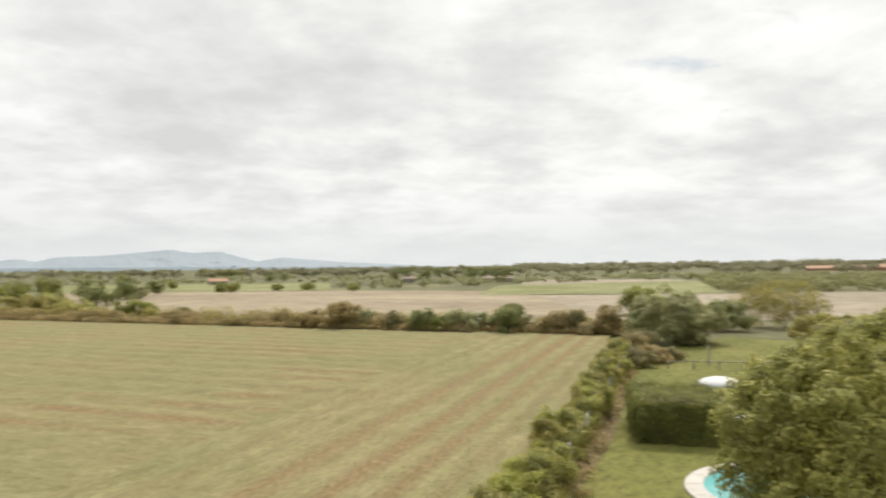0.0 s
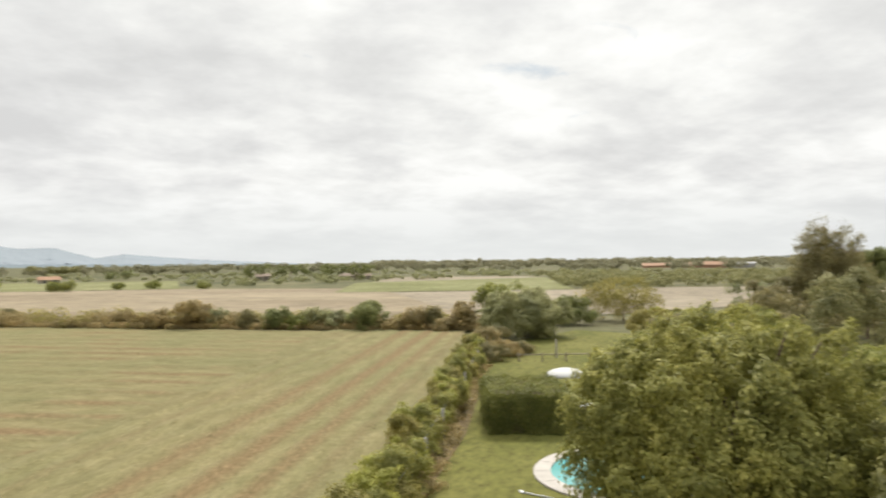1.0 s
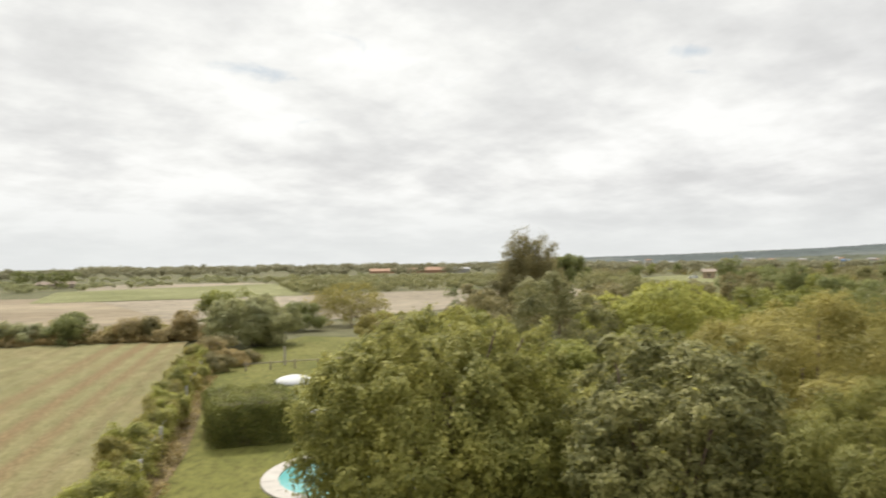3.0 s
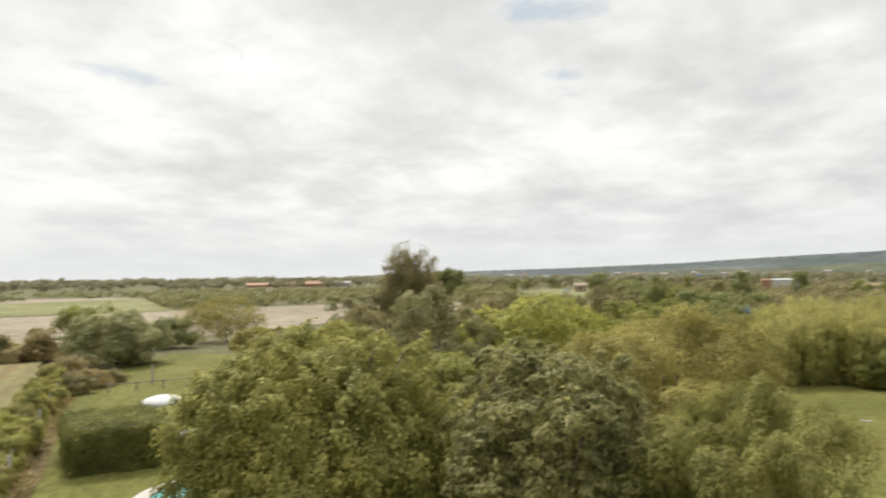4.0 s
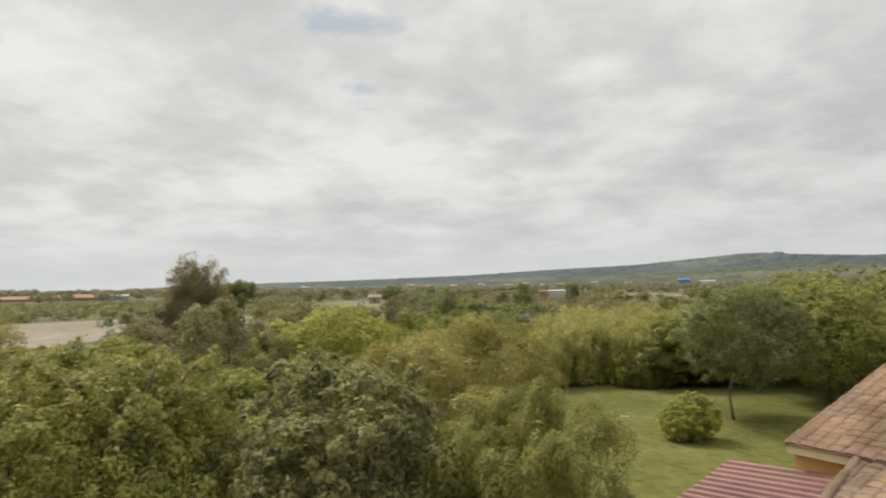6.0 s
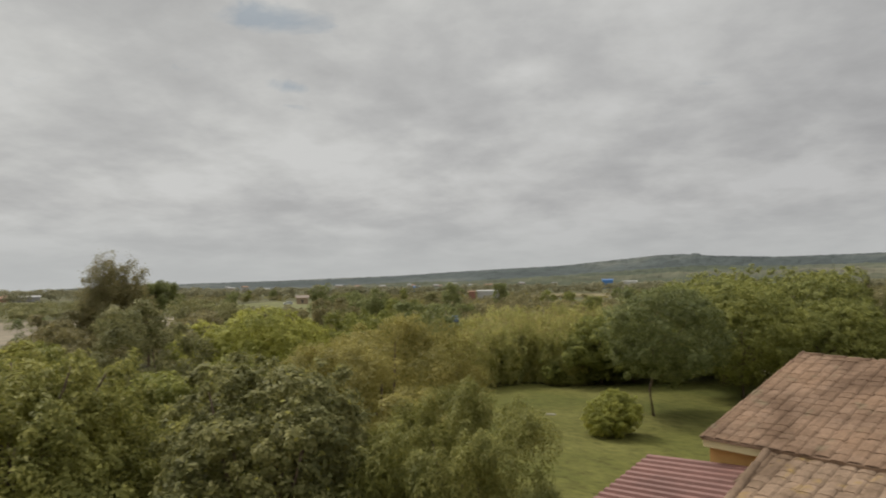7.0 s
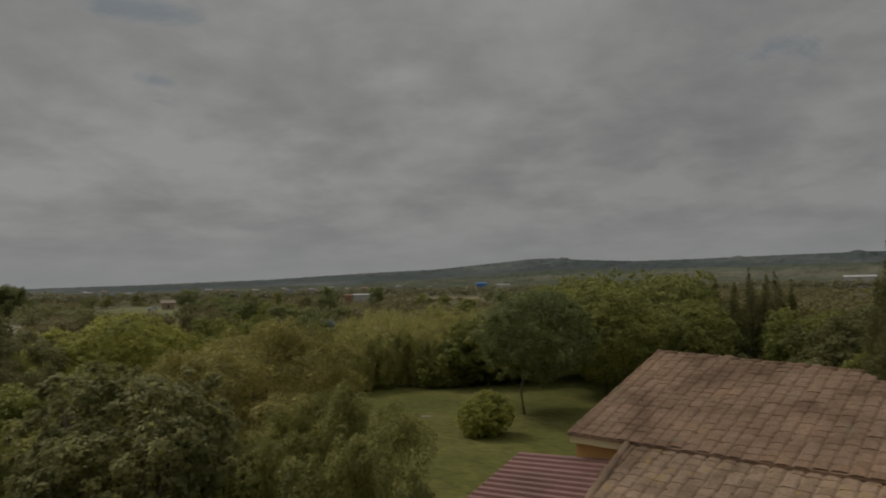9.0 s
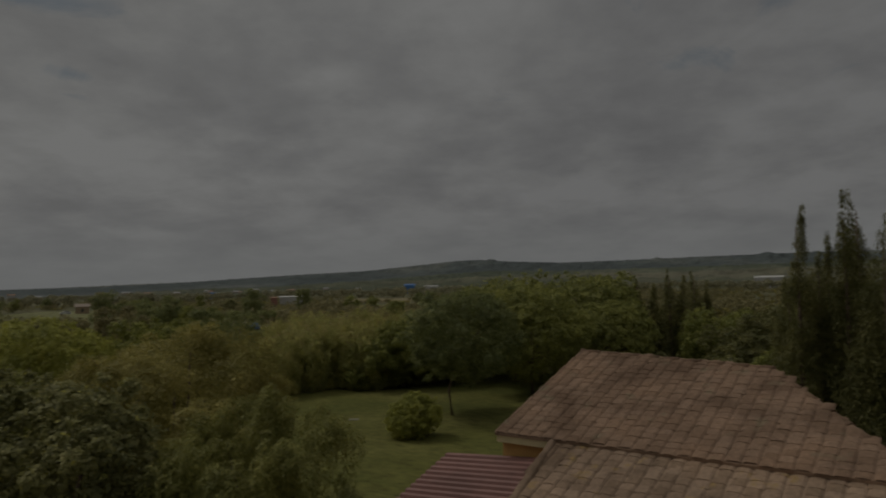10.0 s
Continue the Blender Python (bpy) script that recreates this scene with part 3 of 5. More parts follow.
# ---- woods and scrub on the plain ----
def scrub(name, label, leaf, spots, per, size, seed):
    """Many small shrubs, seen together."""
    rng = np.random.default_rng(seed)
    ps, ds = [], []
    for sx, sy, sr, sh in spots:
        k = 5
        c = np.stack([sx + rng.normal(0, sr * 0.45, k), sy + rng.normal(0, sr * 0.45, k), sh * rng.uniform(0.35, 0.75, k)], 1)
        r = np.minimum(sr * 0.6, sh * 0.4) * rng.uniform(0.7, 1.2, k)
        p, d = fill(rng, c, r, per, 0.9, 0.3)
        p[:, 2] = np.clip(p[:, 2], 0.1, None)
        ps.append(p), ds.append(d)
    ob = leaves(name, leaf, np.concatenate(ps), np.concatenate(ds), size, 0.7, rng)
    return tagged(ob, label, "scrub", kind="stuff")


def ring_spots(seed, n, az0, az1, d0, d1, rad, high, skip=()):
    rng = np.random.default_rng(seed)
    out = []
    while len(out) < n:
        a = radians(rng.uniform(az0, az1))
        d = math.exp(rng.uniform(math.log(d0), math.log(d1)))
        px, py = d * math.sin(a), d * math.cos(a)
        if any(inside(np.array([px]), np.array([py]), poly)[0] for poly in skip):
            continue
        out.append((px, py, rng.uniform(*rad), rng.uniform(*high)))
    return out


OPEN_LAND = [[(-80, 126), (30, 76), (70, 98), (160, 110), (170, 165), (84, 176), (131, 300), (110, 332), (54, 275), (36, 185), (-20, 240), (-30, 345), (-160, 360), (-115, 240)], [(-130, 0), (-120, 152), (-65, 125), (25, 77), (5, 20)]]
scrub("olive_scrub", "low grey-green olive scrub across the plain", L_BLUE, ring_spots(1, 420, 22, 52, 200, 420, (1.5, 3.2), (1.6, 3.4), OPEN_LAND), 170, 0.5, 2)
scrub("orchard_scrub", "rows of pale olive-green orchard shrubs", L_OLIVE, ring_spots(2, 330, -34, 32, 250, 520, (2.0, 4.5), (1.2, 2.6), OPEN_LAND), 190, 0.6, 3)
scrub("far_wood", "dark distant woods along the horizon", L_HAZE, ring_spots(3, 330, -36, 52, 520, 1300, (5, 12), (4.5, 7.6)), 200, 1.5, 4)
scrub("far_scrub", "olive-green scrub on the far plain", L_EUCA, ring_spots(4, 900, 48, 118, 150, 600, (2.0, 4.5), (1.6, 4.0), [[(150, 90), (300, 150), (330, 230), (190, 190)], *PASTURES]), 180, 0.55, 5)
scrub("far_grove", "dark distant groves before the hills", L_HAZE, ring_spots(5, 420, 46, 120, 500, 1300, (5, 12), (4.5, 8.0)), 200, 1.5, 6)
scrub("plain_scrub", "pale olive weeds and low shrubs on the far plain", L_WILLOW, ring_spots(14, 420, 54, 118, 110, 520, (2.5, 5.0), (1.0, 2.2), [[(150, 90), (300, 150), (330, 230), (190, 190)], *PASTURES]), 170, 0.5, 15)
MARGIN = [((-70 + 96 * k / 230), (124.5 - 47.5 * k / 230), k) for k in range(231)]
scrub("dry_scrub", "straw-coloured weeds along the field margin", L_DRY, [(mx + 1.5 * math.sin(3.7 * k), my + 1.0 + 1.3 * math.sin(2.3 * k), 1.5, 1.4 + 0.5 * math.sin(6.1 * k)) for mx, my, k in MARGIN], 260, 0.2, 7)
scrub("margin_grass", "long bleached grass at the foot of the hedgerow", L_PLUME, [(mx + 0.6 * math.sin(3.1 * k), my - 0.9 + 0.4 * math.sin(1.7 * k), 1.1, 0.75 + 0.2 * math.sin(5.1 * k)) for mx, my, k in MARGIN], 200, 0.16, 8)
scrub("olive_weeds", "low olive-green weeds and brambles along the field margin", L_WILLOW, [(mx + 1.8 * math.sin(5.1 * k), my + 2.2 + 1.4 * math.sin(2.9 * k), 1.6, 1.5 + 0.8 * math.sin(4.3 * k)) for mx, my, k in MARGIN[::2]], 240, 0.22, 12)
scrub("far_forest", "dark forest strip at the horizon", L_HAZE, ring_spots(8, 260, 10, 50, 900, 1400, (8, 16), (6.5, 10.5)), 200, 1.9, 9)


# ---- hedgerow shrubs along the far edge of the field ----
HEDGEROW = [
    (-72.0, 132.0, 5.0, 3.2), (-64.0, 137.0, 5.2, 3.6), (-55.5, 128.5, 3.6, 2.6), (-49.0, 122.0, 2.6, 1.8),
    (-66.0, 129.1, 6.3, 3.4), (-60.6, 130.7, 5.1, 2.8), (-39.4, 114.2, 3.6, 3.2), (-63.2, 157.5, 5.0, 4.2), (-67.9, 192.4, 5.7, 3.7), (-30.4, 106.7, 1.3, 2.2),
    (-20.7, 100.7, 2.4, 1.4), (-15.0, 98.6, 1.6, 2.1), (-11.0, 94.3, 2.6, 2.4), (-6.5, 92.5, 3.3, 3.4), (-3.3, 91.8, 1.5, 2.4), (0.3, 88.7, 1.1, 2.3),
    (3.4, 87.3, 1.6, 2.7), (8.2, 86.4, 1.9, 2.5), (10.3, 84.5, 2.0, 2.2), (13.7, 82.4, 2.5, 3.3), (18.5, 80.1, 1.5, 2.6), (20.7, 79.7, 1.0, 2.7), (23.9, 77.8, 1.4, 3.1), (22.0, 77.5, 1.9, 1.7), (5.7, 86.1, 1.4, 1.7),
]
TINTS = (L_MID, L_DRY, L_EUCA, L_EUCA, L_WILLOW, L_DRY)
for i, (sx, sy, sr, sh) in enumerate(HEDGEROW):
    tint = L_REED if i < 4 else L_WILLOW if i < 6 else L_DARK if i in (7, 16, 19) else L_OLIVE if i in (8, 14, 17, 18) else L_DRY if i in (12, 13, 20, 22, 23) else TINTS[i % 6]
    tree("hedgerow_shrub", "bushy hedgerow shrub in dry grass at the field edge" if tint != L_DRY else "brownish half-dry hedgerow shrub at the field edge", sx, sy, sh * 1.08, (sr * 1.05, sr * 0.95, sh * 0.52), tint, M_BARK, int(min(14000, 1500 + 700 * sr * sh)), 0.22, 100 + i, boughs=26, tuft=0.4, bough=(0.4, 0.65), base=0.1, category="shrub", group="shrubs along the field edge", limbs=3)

# ---- single trees far out on the plain ----
FAR_TREES = [
    (-55.4, 235.1, 2.3, 3.1), (-51.1, 233.5, 2.0, 3.4), (-84.3, 280.9, 2.3, 3.2), (-38.9, 244.1, 2.2, 2.2), (-28.7, 245.4, 2.4, 2.9), (-12.8, 233.5, 2.6, 2.2), (-131.5, 281.4, 6.1, 5.6),
    (-144.4, 347.2, 8.9, 5.8), (-142.5, 387.7, 4.9, 6.0), (-63.6, 381.1, 3.2, 5.0), (-55.6, 376.5, 3.2, 5.6), (38.6, 359.6, 3.5, 7.2), (46.9, 318.0, 6.0, 5.8), (175, 95, 2.6, 6.4), (240, 130, 4.0, 6.5),
]
for i, (sx, sy, sr, sh) in enumerate(FAR_TREES):
    tint = L_DARK if i > 5 else L_MID
    tree("field_tree", "dark rounded tree standing out on the plain", sx, sy, sh, (sr, sr, sh * 0.46), tint, M_BARK, 1500, 0.42, 200 + i, boughs=16, tuft=0.7, bough=(0.4, 0.65), base=0.2, group="trees on the plain", limbs=3)
for az, dist, sr, sh in ((-24.8, 222, 3.2, 5.3), (-22.2, 205, 4.2, 5.4), (-20.0, 200, 2.6, 6.0), (-26.8, 215, 4.2, 4.9), (-17.9, 232, 3.0, 4.4), (-28.4, 200, 4.2, 5.0), (-30.5, 190, 4.0, 4.6)):
    tree("field_tree", "dark rounded tree in a far hedge line", dist * math.sin(radians(az)), dist * math.cos(radians(az)), sh, (sr, sr, sh * 0.47), L_MID if az < -24 else L_DARK, M_BARK, 4000, 0.36, int(600 - az * 10), boughs=26, tuft=0.5, bough=(0.3, 0.55), base=0.1, group="trees on the plain", limbs=3)
scrub("poplar_wood", "dense bluish wood standing on the far plain", L_BLUE, [(d * math.sin(radians(a)), d * math.cos(radians(a)), 4.5, 6.6) for a, d in [(-14.7 + 0.28 * k, 600 + 12 * (k % 3)) for k in range(12)]], 300, 1.2, 16)
tree("umbrella_pine", "dark round-topped umbrella pine", 66.3, 62.7, 9.1, (2.9, 2.9, 1.55), L_DARK, M_BARK, 18000, 0.17, 240, base=6.2, skirt=False, boughs=50, tuft=0.34, bough=(0.3, 0.5))
for i, (sx, sy, sr, sh) in enumerate([(137, 83, 2.7, 9.0), (168, 64, 2.7, 8.7), (214, 65.5, 2.4, 8.4), (118, 60, 2.4, 7.6)]):
    tree("plain_oak", "dark round-crowned tree rising above the scrub", sx, sy, sh, (sr, sr, sh * 0.46), L_DARK, M_BARK, 7000, 0.28, 260 + i, base=0.3, boughs=44, tuft=0.5, bough=(0.3, 0.5), group="round trees on the plain", limbs=4)
rng0 = np.random.default_rng(8)
for i in range(26):
    az, dist = radians(rng0.uniform(41, 84)), rng0.uniform(125, 430)
    sr, sh = rng0.uniform(1.8, 3.4), rng0.uniform(4.6, 6.6) * (1 if dist < 260 else 1.15)
    if 55.5 < math.degrees(az) < 59 and dist < 340 or 68.5 < math.degrees(az) < 74:
        continue
    tree("field_tree", "dark rounded tree standing out on the plain", dist * math.sin(az), dist * math.cos(az), sh, (sr, sr * 0.9, sh * 0.47), (L_DARK, L_MID, L_DARK, L_BLUE)[i % 4], M_BARK, 3000, 0.34, 270 + i, boughs=26, tuft=0.5, bough=(0.3, 0.55), base=0.2, group="trees on the plain", limbs=3)
for i in range(9):
    tree("roadside_pine", "dark flat-topped pine in a distant row", 2 + 5.5 * i + (6 if i > 4 else 0), 312 + rng0.uniform(-3, 3), 7.3 + rng0.uniform(-0.4, 0.3), (3.6, 3.6, 2.2), L_DARK, M_BARK, 900, 0.6, 250 + i, base=2.0, group="row of pines", limbs=3)

# ---- garden trees ----
tree("big_garden_tree", "broad leafy tree with yellow-green tufted crown beside the pool", 11.45, 14.75, 6.9, (3.4, 3.35, 3.25), L_OAK, M_BARK, 150000, 0.11, 301, boughs=75, heads=0.44, tuft=0.3, squash=1.15, base=0.5, lean=(-0.28, 0.25), skirt=False, soft=0.75, stray=0.16, bough=(0.15, 0.3), limbs=16, trunk=0.2)
tree("grey_shrub_tree", "dense grey-green tree with a few yellow leaves", 13.4, 9.3, 6.5, (2.5, 2.4, 3.2), L_GREY, M_BARK, 80000, 0.115, 302, boughs=60, heads=0.27, tuft=0.25, bough=(0.14, 0.3), soft=0.8, stray=0.2, limbs=12, trunk=0.15)
tree("willow_tree", "feathery olive-green willow in the garden", 21.6, 10.8, 7.15, (3.6, 3.5, 3.5), L_WILLOW, M_BARK, 90000, 0.12, 303, boughs=80, tuft=0.3, squash=1.5, bough=(0.16, 0.32), aspect=0.3, droop=1.5, limbs=10)
tree("weeping_tree", "rounded weeping tree with fine hanging foliage", 14.2, 5.25, 6.1, (2.15, 2.15, 3.1), L_WEEP, M_BARK, 125000, 0.095, 304, boughs=120, tuft=0.2, squash=1.6, bough=(0.15, 0.27), aspect=0.25, droop=2.5, limbs=8, trunk=0.12)
tree("infill_shrub", "leafy green shrub between the garden trees", 15.6, 13.4, 5.5, (2.0, 2.0, 2.6), L_OAK, M_BARK, 40000, 0.11, 305, boughs=24, tuft=0.38, limbs=6)
tree("infill_shrub", "leafy green shrub between the garden trees", 19.5, 17.5, 5.1, (2.8, 2.8, 2.5), L_MID, M_BARK, 30000, 0.14, 306, boughs=26, tuft=0.42, limbs=6)
tree("infill_shrub", "leafy green shrub between the garden trees", 24, 20, 5.2, (3.3, 3.3, 2.6), L_MID, M_BARK, 30000, 0.16, 307, boughs=26, tuft=0.45, limbs=6)
tree("infill_shrub", "olive-green shrub between the garden trees", 17.3, 8.0, 5.6, (1.9, 1.9, 2.7), L_WILLOW, M_BARK, 40000, 0.11, 317, boughs=24, tuft=0.34, limbs=6, aspect=0.35)
tree("grey_cedar", "blue-grey tree with soft rounded crown", 29.5, 28.4, 7.5, (3.6, 3.5, 3.7), L_BLUE, M_BARK, 34000, 0.17, 308, boughs=50, tuft=0.4, bough=(0.2, 0.36))
tree("bright_tree", "bright yellow-green broadleaf tree", 37.2, 27.0, 6.75, (4.5, 4.4, 3.3), L_YELLOW, M_BARK, 50000, 0.18, 309, boughs=90, tuft=0.36, bough=(0.22, 0.36), heads=0.42, soft=0.8, stray=0.2)


def gum(label, x, y, spires, seed):
    """A tall gum: several leaders, each a loose column of small tufts ending in a ragged tip; spires give offset, tip height and spread."""
    rng = np.random.default_rng(seed)
    root = tagged(new("gum_tree"), label, "tree")
    root.location = (x, y, 0)
    cs, rs = [], []
    across = Vector((0.72, -0.69, 0))
    bm = bmesh.new()
    tube(bm, [(0, 0, -0.1), (0.1, 0, 1.6), (0.05, 0.1, 3.2)], [0.3, 0.23, 0.2], 9)
    part("trunk", bm, M_BARK_PALE, root)
    for off, top, wide in spires:
        tip = across * off + Vector((rng.normal(0, 0.15), rng.normal(0, 0.15), top))
        bend = Vector((0.6 * tip.x, 0.6 * tip.y, 3.0 + 0.4 * (top - 3.0))) + Vector(rng.normal(0, 0.15, 3))
        bm = bmesh.new()
        tube(bm, [(0.05, 0.1, 2.9), bend, tip], [0.13, 0.08, 0.015], 6)
        part("leader", bm, M_BARK_PALE, root)
        k = int(90 * wide)
        f = rng.random(k) ** 0.8
        axis = np.outer((1 - f) ** 2, (0.05, 0.1, 2.6)) + np.outer(2 * f * (1 - f), bend) + np.outer(f ** 2, tip)
        w = wide * np.clip(1.25 * np.sin(np.pi * (0.12 + 0.86 * f)) ** 0.7, 0.22, 1.2)
        ang = rng.uniform(0, 2 * math.pi, k)
        out = w * np.sqrt(rng.random(k))
        cs.append(axis + np.stack([out * np.cos(ang), out * np.sin(ang), 0.2 * rng.normal(size=k)], 1))
        rs.append(np.clip(0.2 + 0.2 * w * rng.uniform(0.6, 1.3, k), 0.15, 0.5))
    c, r = np.concatenate(cs), np.concatenate(rs)
    n = 80000
    p, d = fill(rng, c, r, n, 1.15, 0.6)
    loose = rng.random(n) < 0.1
    p[loose] += d[loose] * rng.uniform(0.05, 0.35, (loose.sum(), 1))
    leaves("crown", L_GUM, p, d, 0.15, 0.35, rng, 1.2, root, 0.6)


gum("tall eucalyptus with open crown of ragged pointed tips", 41.75, 43.5, [(-1.1, 10.6, 1.3), (-0.3, 10.5, 1.4), (0.8, 10.1, 1.4), (-2.0, 9.6, 1.15), (1.7, 9.4, 1.15), (0.2, 9.3, 1.8), (-1.1, 8.3, 1.5), (1.3, 8.0, 1.5), (-2.1, 6.6, 1.2), (2.3, 7.0, 1.1)], 312)
tree("gum_tree", "smaller eucalyptus with grey-brown trunk and thin foliage", 37.5, 45.0, 6.6, (2.2, 2.2, 3.1), L_EUCA, M_BARK_PALE, 12000, 0.22, 311, boughs=18, tuft=0.5)
tree("olive_tree", "wide grey-green olive tree by the meadow", 27.8, 69.0, 5.2, (4.7, 4.2, 2.6), L_OLIVE, M_BARK, 45000, 0.2, 312, boughs=110, tuft=0.42, bough=(0.22, 0.38))
tree("green_tree", "dark green tree behind the olive", 28.6, 78.5, 5.6, (3.1, 3.1, 2.7), L_MID, M_BARK, 10000, 0.25, 313, boughs=30, tuft=0.6)
tree("dark_shrub", "dark shrub behind the olive tree", 38.5, 80.0, 3.6, (2.8, 2.4, 1.8), L_DARK, M_BARK, 7000, 0.25, 314, boughs=24, tuft=0.6, category="shrub")
tree("thin_tree", "thin yellowish tree with see-through crown", 47.0, 83.0, 6.0, (5.6, 4.0, 3.0), L_WILLOW, M_BARK_PALE, 16000, 0.22, 315, boughs=80, tuft=0.55, base=0.1, aspect=0.35)
GREENS = [(24.5, 30, 5.5, 3.2, L_MID), (27, 37, 4.7, 3.2, L_OAK), (33, 38, 6.0, 3.2, L_EUCA), (20, 24.5, 5.2, 2.8, L_OAK), (33, 50, 3.6, 2.6, L_EUCA), (37, 44, 6.0, 2.6, L_EUCA), (40.5, 48.5, 6.0, 2.8, L_DARK), (44, 36, 5.0, 3.2, L_MID), (50, 33, 5.0, 3.4, L_WILLOW), (33, 20.5, 3.8, 3.0, L_DARK), (29, 22, 3.9, 2.6, L_MID), (39, 20, 5.4, 3.4, L_WILLOW), (46, 23, 5.6, 3.4, L_WILLOW), (31, 15.5, 5.6, 2.8, L_WILLOW), (55, 28, 5.4, 3.6, L_MID), (62, 34, 5.8, 4.0, L_MID), (52, 44, 5.6, 3.6, L_EUCA), (70, 28, 6.2, 4.2, L_DARK), (77, 34, 6.4, 4.2, L_DARK), (85, 40, 6.4, 4.2, L_MID), (90, 52, 6.4, 4.0, L_EUCA), (58, 56, 5.6, 3.8, L_EUCA), (36, 58, 3.4, 2.4, L_WILLOW), (40.5, 62, 3.2, 2.4, L_OAK), (45.5, 63.5, 3.0, 2.4, L_DARK), (50.5, 64, 3.0, 2.4, L_EUCA)]
for i, (sx, sy, sh, sr, tint) in enumerate(GREENS):
    tree("thicket_tree", "bushy green tree in the thicket beyond the garden", sx, sy, sh, (sr, sr, sh * 0.48), tint, M_BARK, 15000 if sx < 45 else 9000, 0.18 if sx < 45 else 0.25, 330 + i, base=0.1, boughs=44, tuft=0.36, bough=(0.2, 0.4), group="thicket trees", limbs=4)

# ---- right-hand side of the lawn ----
def canes(x, y, high, rad, n, seed):
    """A stand of giant cane: upright stems with long arching blades, paler plumes above."""
    rng = np.random.default_rng(seed)
    root = tagged(new("cane_clump"), "tall feathery yellow-green cane clump with pale plumes", "cane", "cane thicket")
    root.location = (x, y, 0)
    k = 220
    a, q = rng.uniform(0, 2 * math.pi, k), rad * np.sqrt(rng.random(k))
    foot = np.stack([q * np.cos(a), q * np.sin(a), 0 * q], 1)
    tall = high * rng.uniform(0.55, 1.0, k) * (1 - 0.2 * (q / rad) ** 2)
    lean = rng.normal(0, 0.07, (k, 2)) + 0.07 * foot[:, :2] / rad
    for i in rng.choice(k, 7, replace=False):
        bm = bmesh.new()
        tube(bm, [foot[i], (foot[i, 0] + lean[i, 0] * tall[i], foot[i, 1] + lean[i, 1] * tall[i], tall[i])], [0.03, 0.012], 6)
        part("stem", bm, M_BARK_PALE, root)
    for name, leaf, count, size, lo, hi in (("foliage", L_REED, n, 0.4, 0.02, 1.0), ("seed_top", L_PLUME, n // 22, 0.26, 0.9, 1.08)):
        i = rng.integers(0, k, count)
        f = lo + (hi - lo) * rng.random(count) ** 0.75
        h = f * tall[i]
        p = np.stack([foot[i, 0] + lean[i, 0] * h, foot[i, 1] + lean[i, 1] * h, h + 0.05], 1)
        turn = rng.uniform(0, 2 * math.pi, count)
        o = np.stack([np.cos(turn), np.sin(turn), 0 * turn], 1)
        p += o * rng.uniform(0.03, 0.34, (count, 1))
        leaves(name, leaf, p, o, size, 0.13, rng, -1.1, root, 0.6)


for i, (sx, sy, sh, sr) in enumerate([(55.6, 17.6, 5.0, 2.6), (58, 14.5, 5.7, 2.6), (57.0, 12.0, 5.2, 2.3), (60.5, 17, 6.4, 2.8), (62, 13, 6.5, 2.8), (53.0, 19.2, 4.6, 2.4), (60.8, 9.6, 6.3, 2.4), (64.5, 20, 6.3, 2.8)]):
    canes(sx, sy, sh, sr, 34000, 360 + i)
for i, (sx, sy, sh, sr) in enumerate([(57.0, 9.3, 5.4, 2.6), (58.5, 7.0, 5.2, 2.6), (55.6, 11.2, 4.2, 2.2), (61.0, 4.6, 3.4, 2.8), (64.0, 0.6, 3.2, 2.8), (66.0, -4.5, 3.4, 3.0)]):
    tree("laurel_shrub", "large dark glossy shrub at the lawn's edge", sx, sy, sh, (sr, sr, sh * 0.49), L_MID if i < 3 else L_LIGHT, M_BARK, 24000, 0.2, 370 + i, base=0.0, boughs=70, tuft=0.36, bough=(0.18, 0.34), group="dark shrubs", category="shrub")
tree("lawn_bush", "round dense bush standing alone on the lawn", 37.9, 5.7, 2.35, (1.38, 1.35, 1.2), L_YELLOW, M_BARK, 22000, 0.11, 380, base=0.08, boughs=30, heads=0.22, tuft=0.2, bough=(0.3, 0.5), soft=0.8, stray=0.2, category="bush")
tree("lawn_tree", "dark spreading tree with slim bare trunk on the lawn", 44.4, 4.2, 7.8, (3.9, 3.6, 2.7), L_DARK, M_BARK, 40000, 0.16, 381, base=1.5, lean=(0, -0.6), boughs=90, tuft=0.4, skirt=False, bough=(0.16, 0.32), limbs=10, trunk=0.075, heads=0.55, soft=0.8, stray=0.2)
tree("shade_tree", "broad green tree shading the lawn", 52.5, -0.9, 7.9, (4.4, 4.4, 3.3), L_LIGHT, M_BARK, 40000, 0.18, 382, trunk=0.09, base=0.9, boughs=90, tuft=0.4, skirt=False, bough=(0.16, 0.32), limbs=10, heads=0.42, soft=0.8, stray=0.2)
tree("light_tree", "tall light green tree behind the lawn", 60, 0.2, 9.2, (5.2, 5.0, 3.6), L_LIGHT, M_BARK, 22000, 0.27, 383, base=0.6, boughs=55, tuft=0.4, skirt=False, bough=(0.16, 0.32), limbs=10, heads=0.5, soft=0.8, stray=0.2)
tree("light_tree", "tall light green tree behind the roof", 62, -6.0, 9.0, (5.0, 5.0, 3.8), L_LIGHT, M_BARK, 22000, 0.27, 384, base=0.4, boughs=55, tuft=0.4, skirt=False, bough=(0.16, 0.32), limbs=10, heads=0.5, soft=0.8, stray=0.2)
tree("shade_tree", "leafy green tree behind the roof", 56, -6.8, 6.6, (3.4, 3.4, 3.0), L_LIGHT, M_BARK, 30000, 0.18, 385, base=1.2, boughs=90, tuft=0.4, skirt=False, bough=(0.16, 0.32), limbs=8, heads=0.42, soft=0.8, stray=0.2)


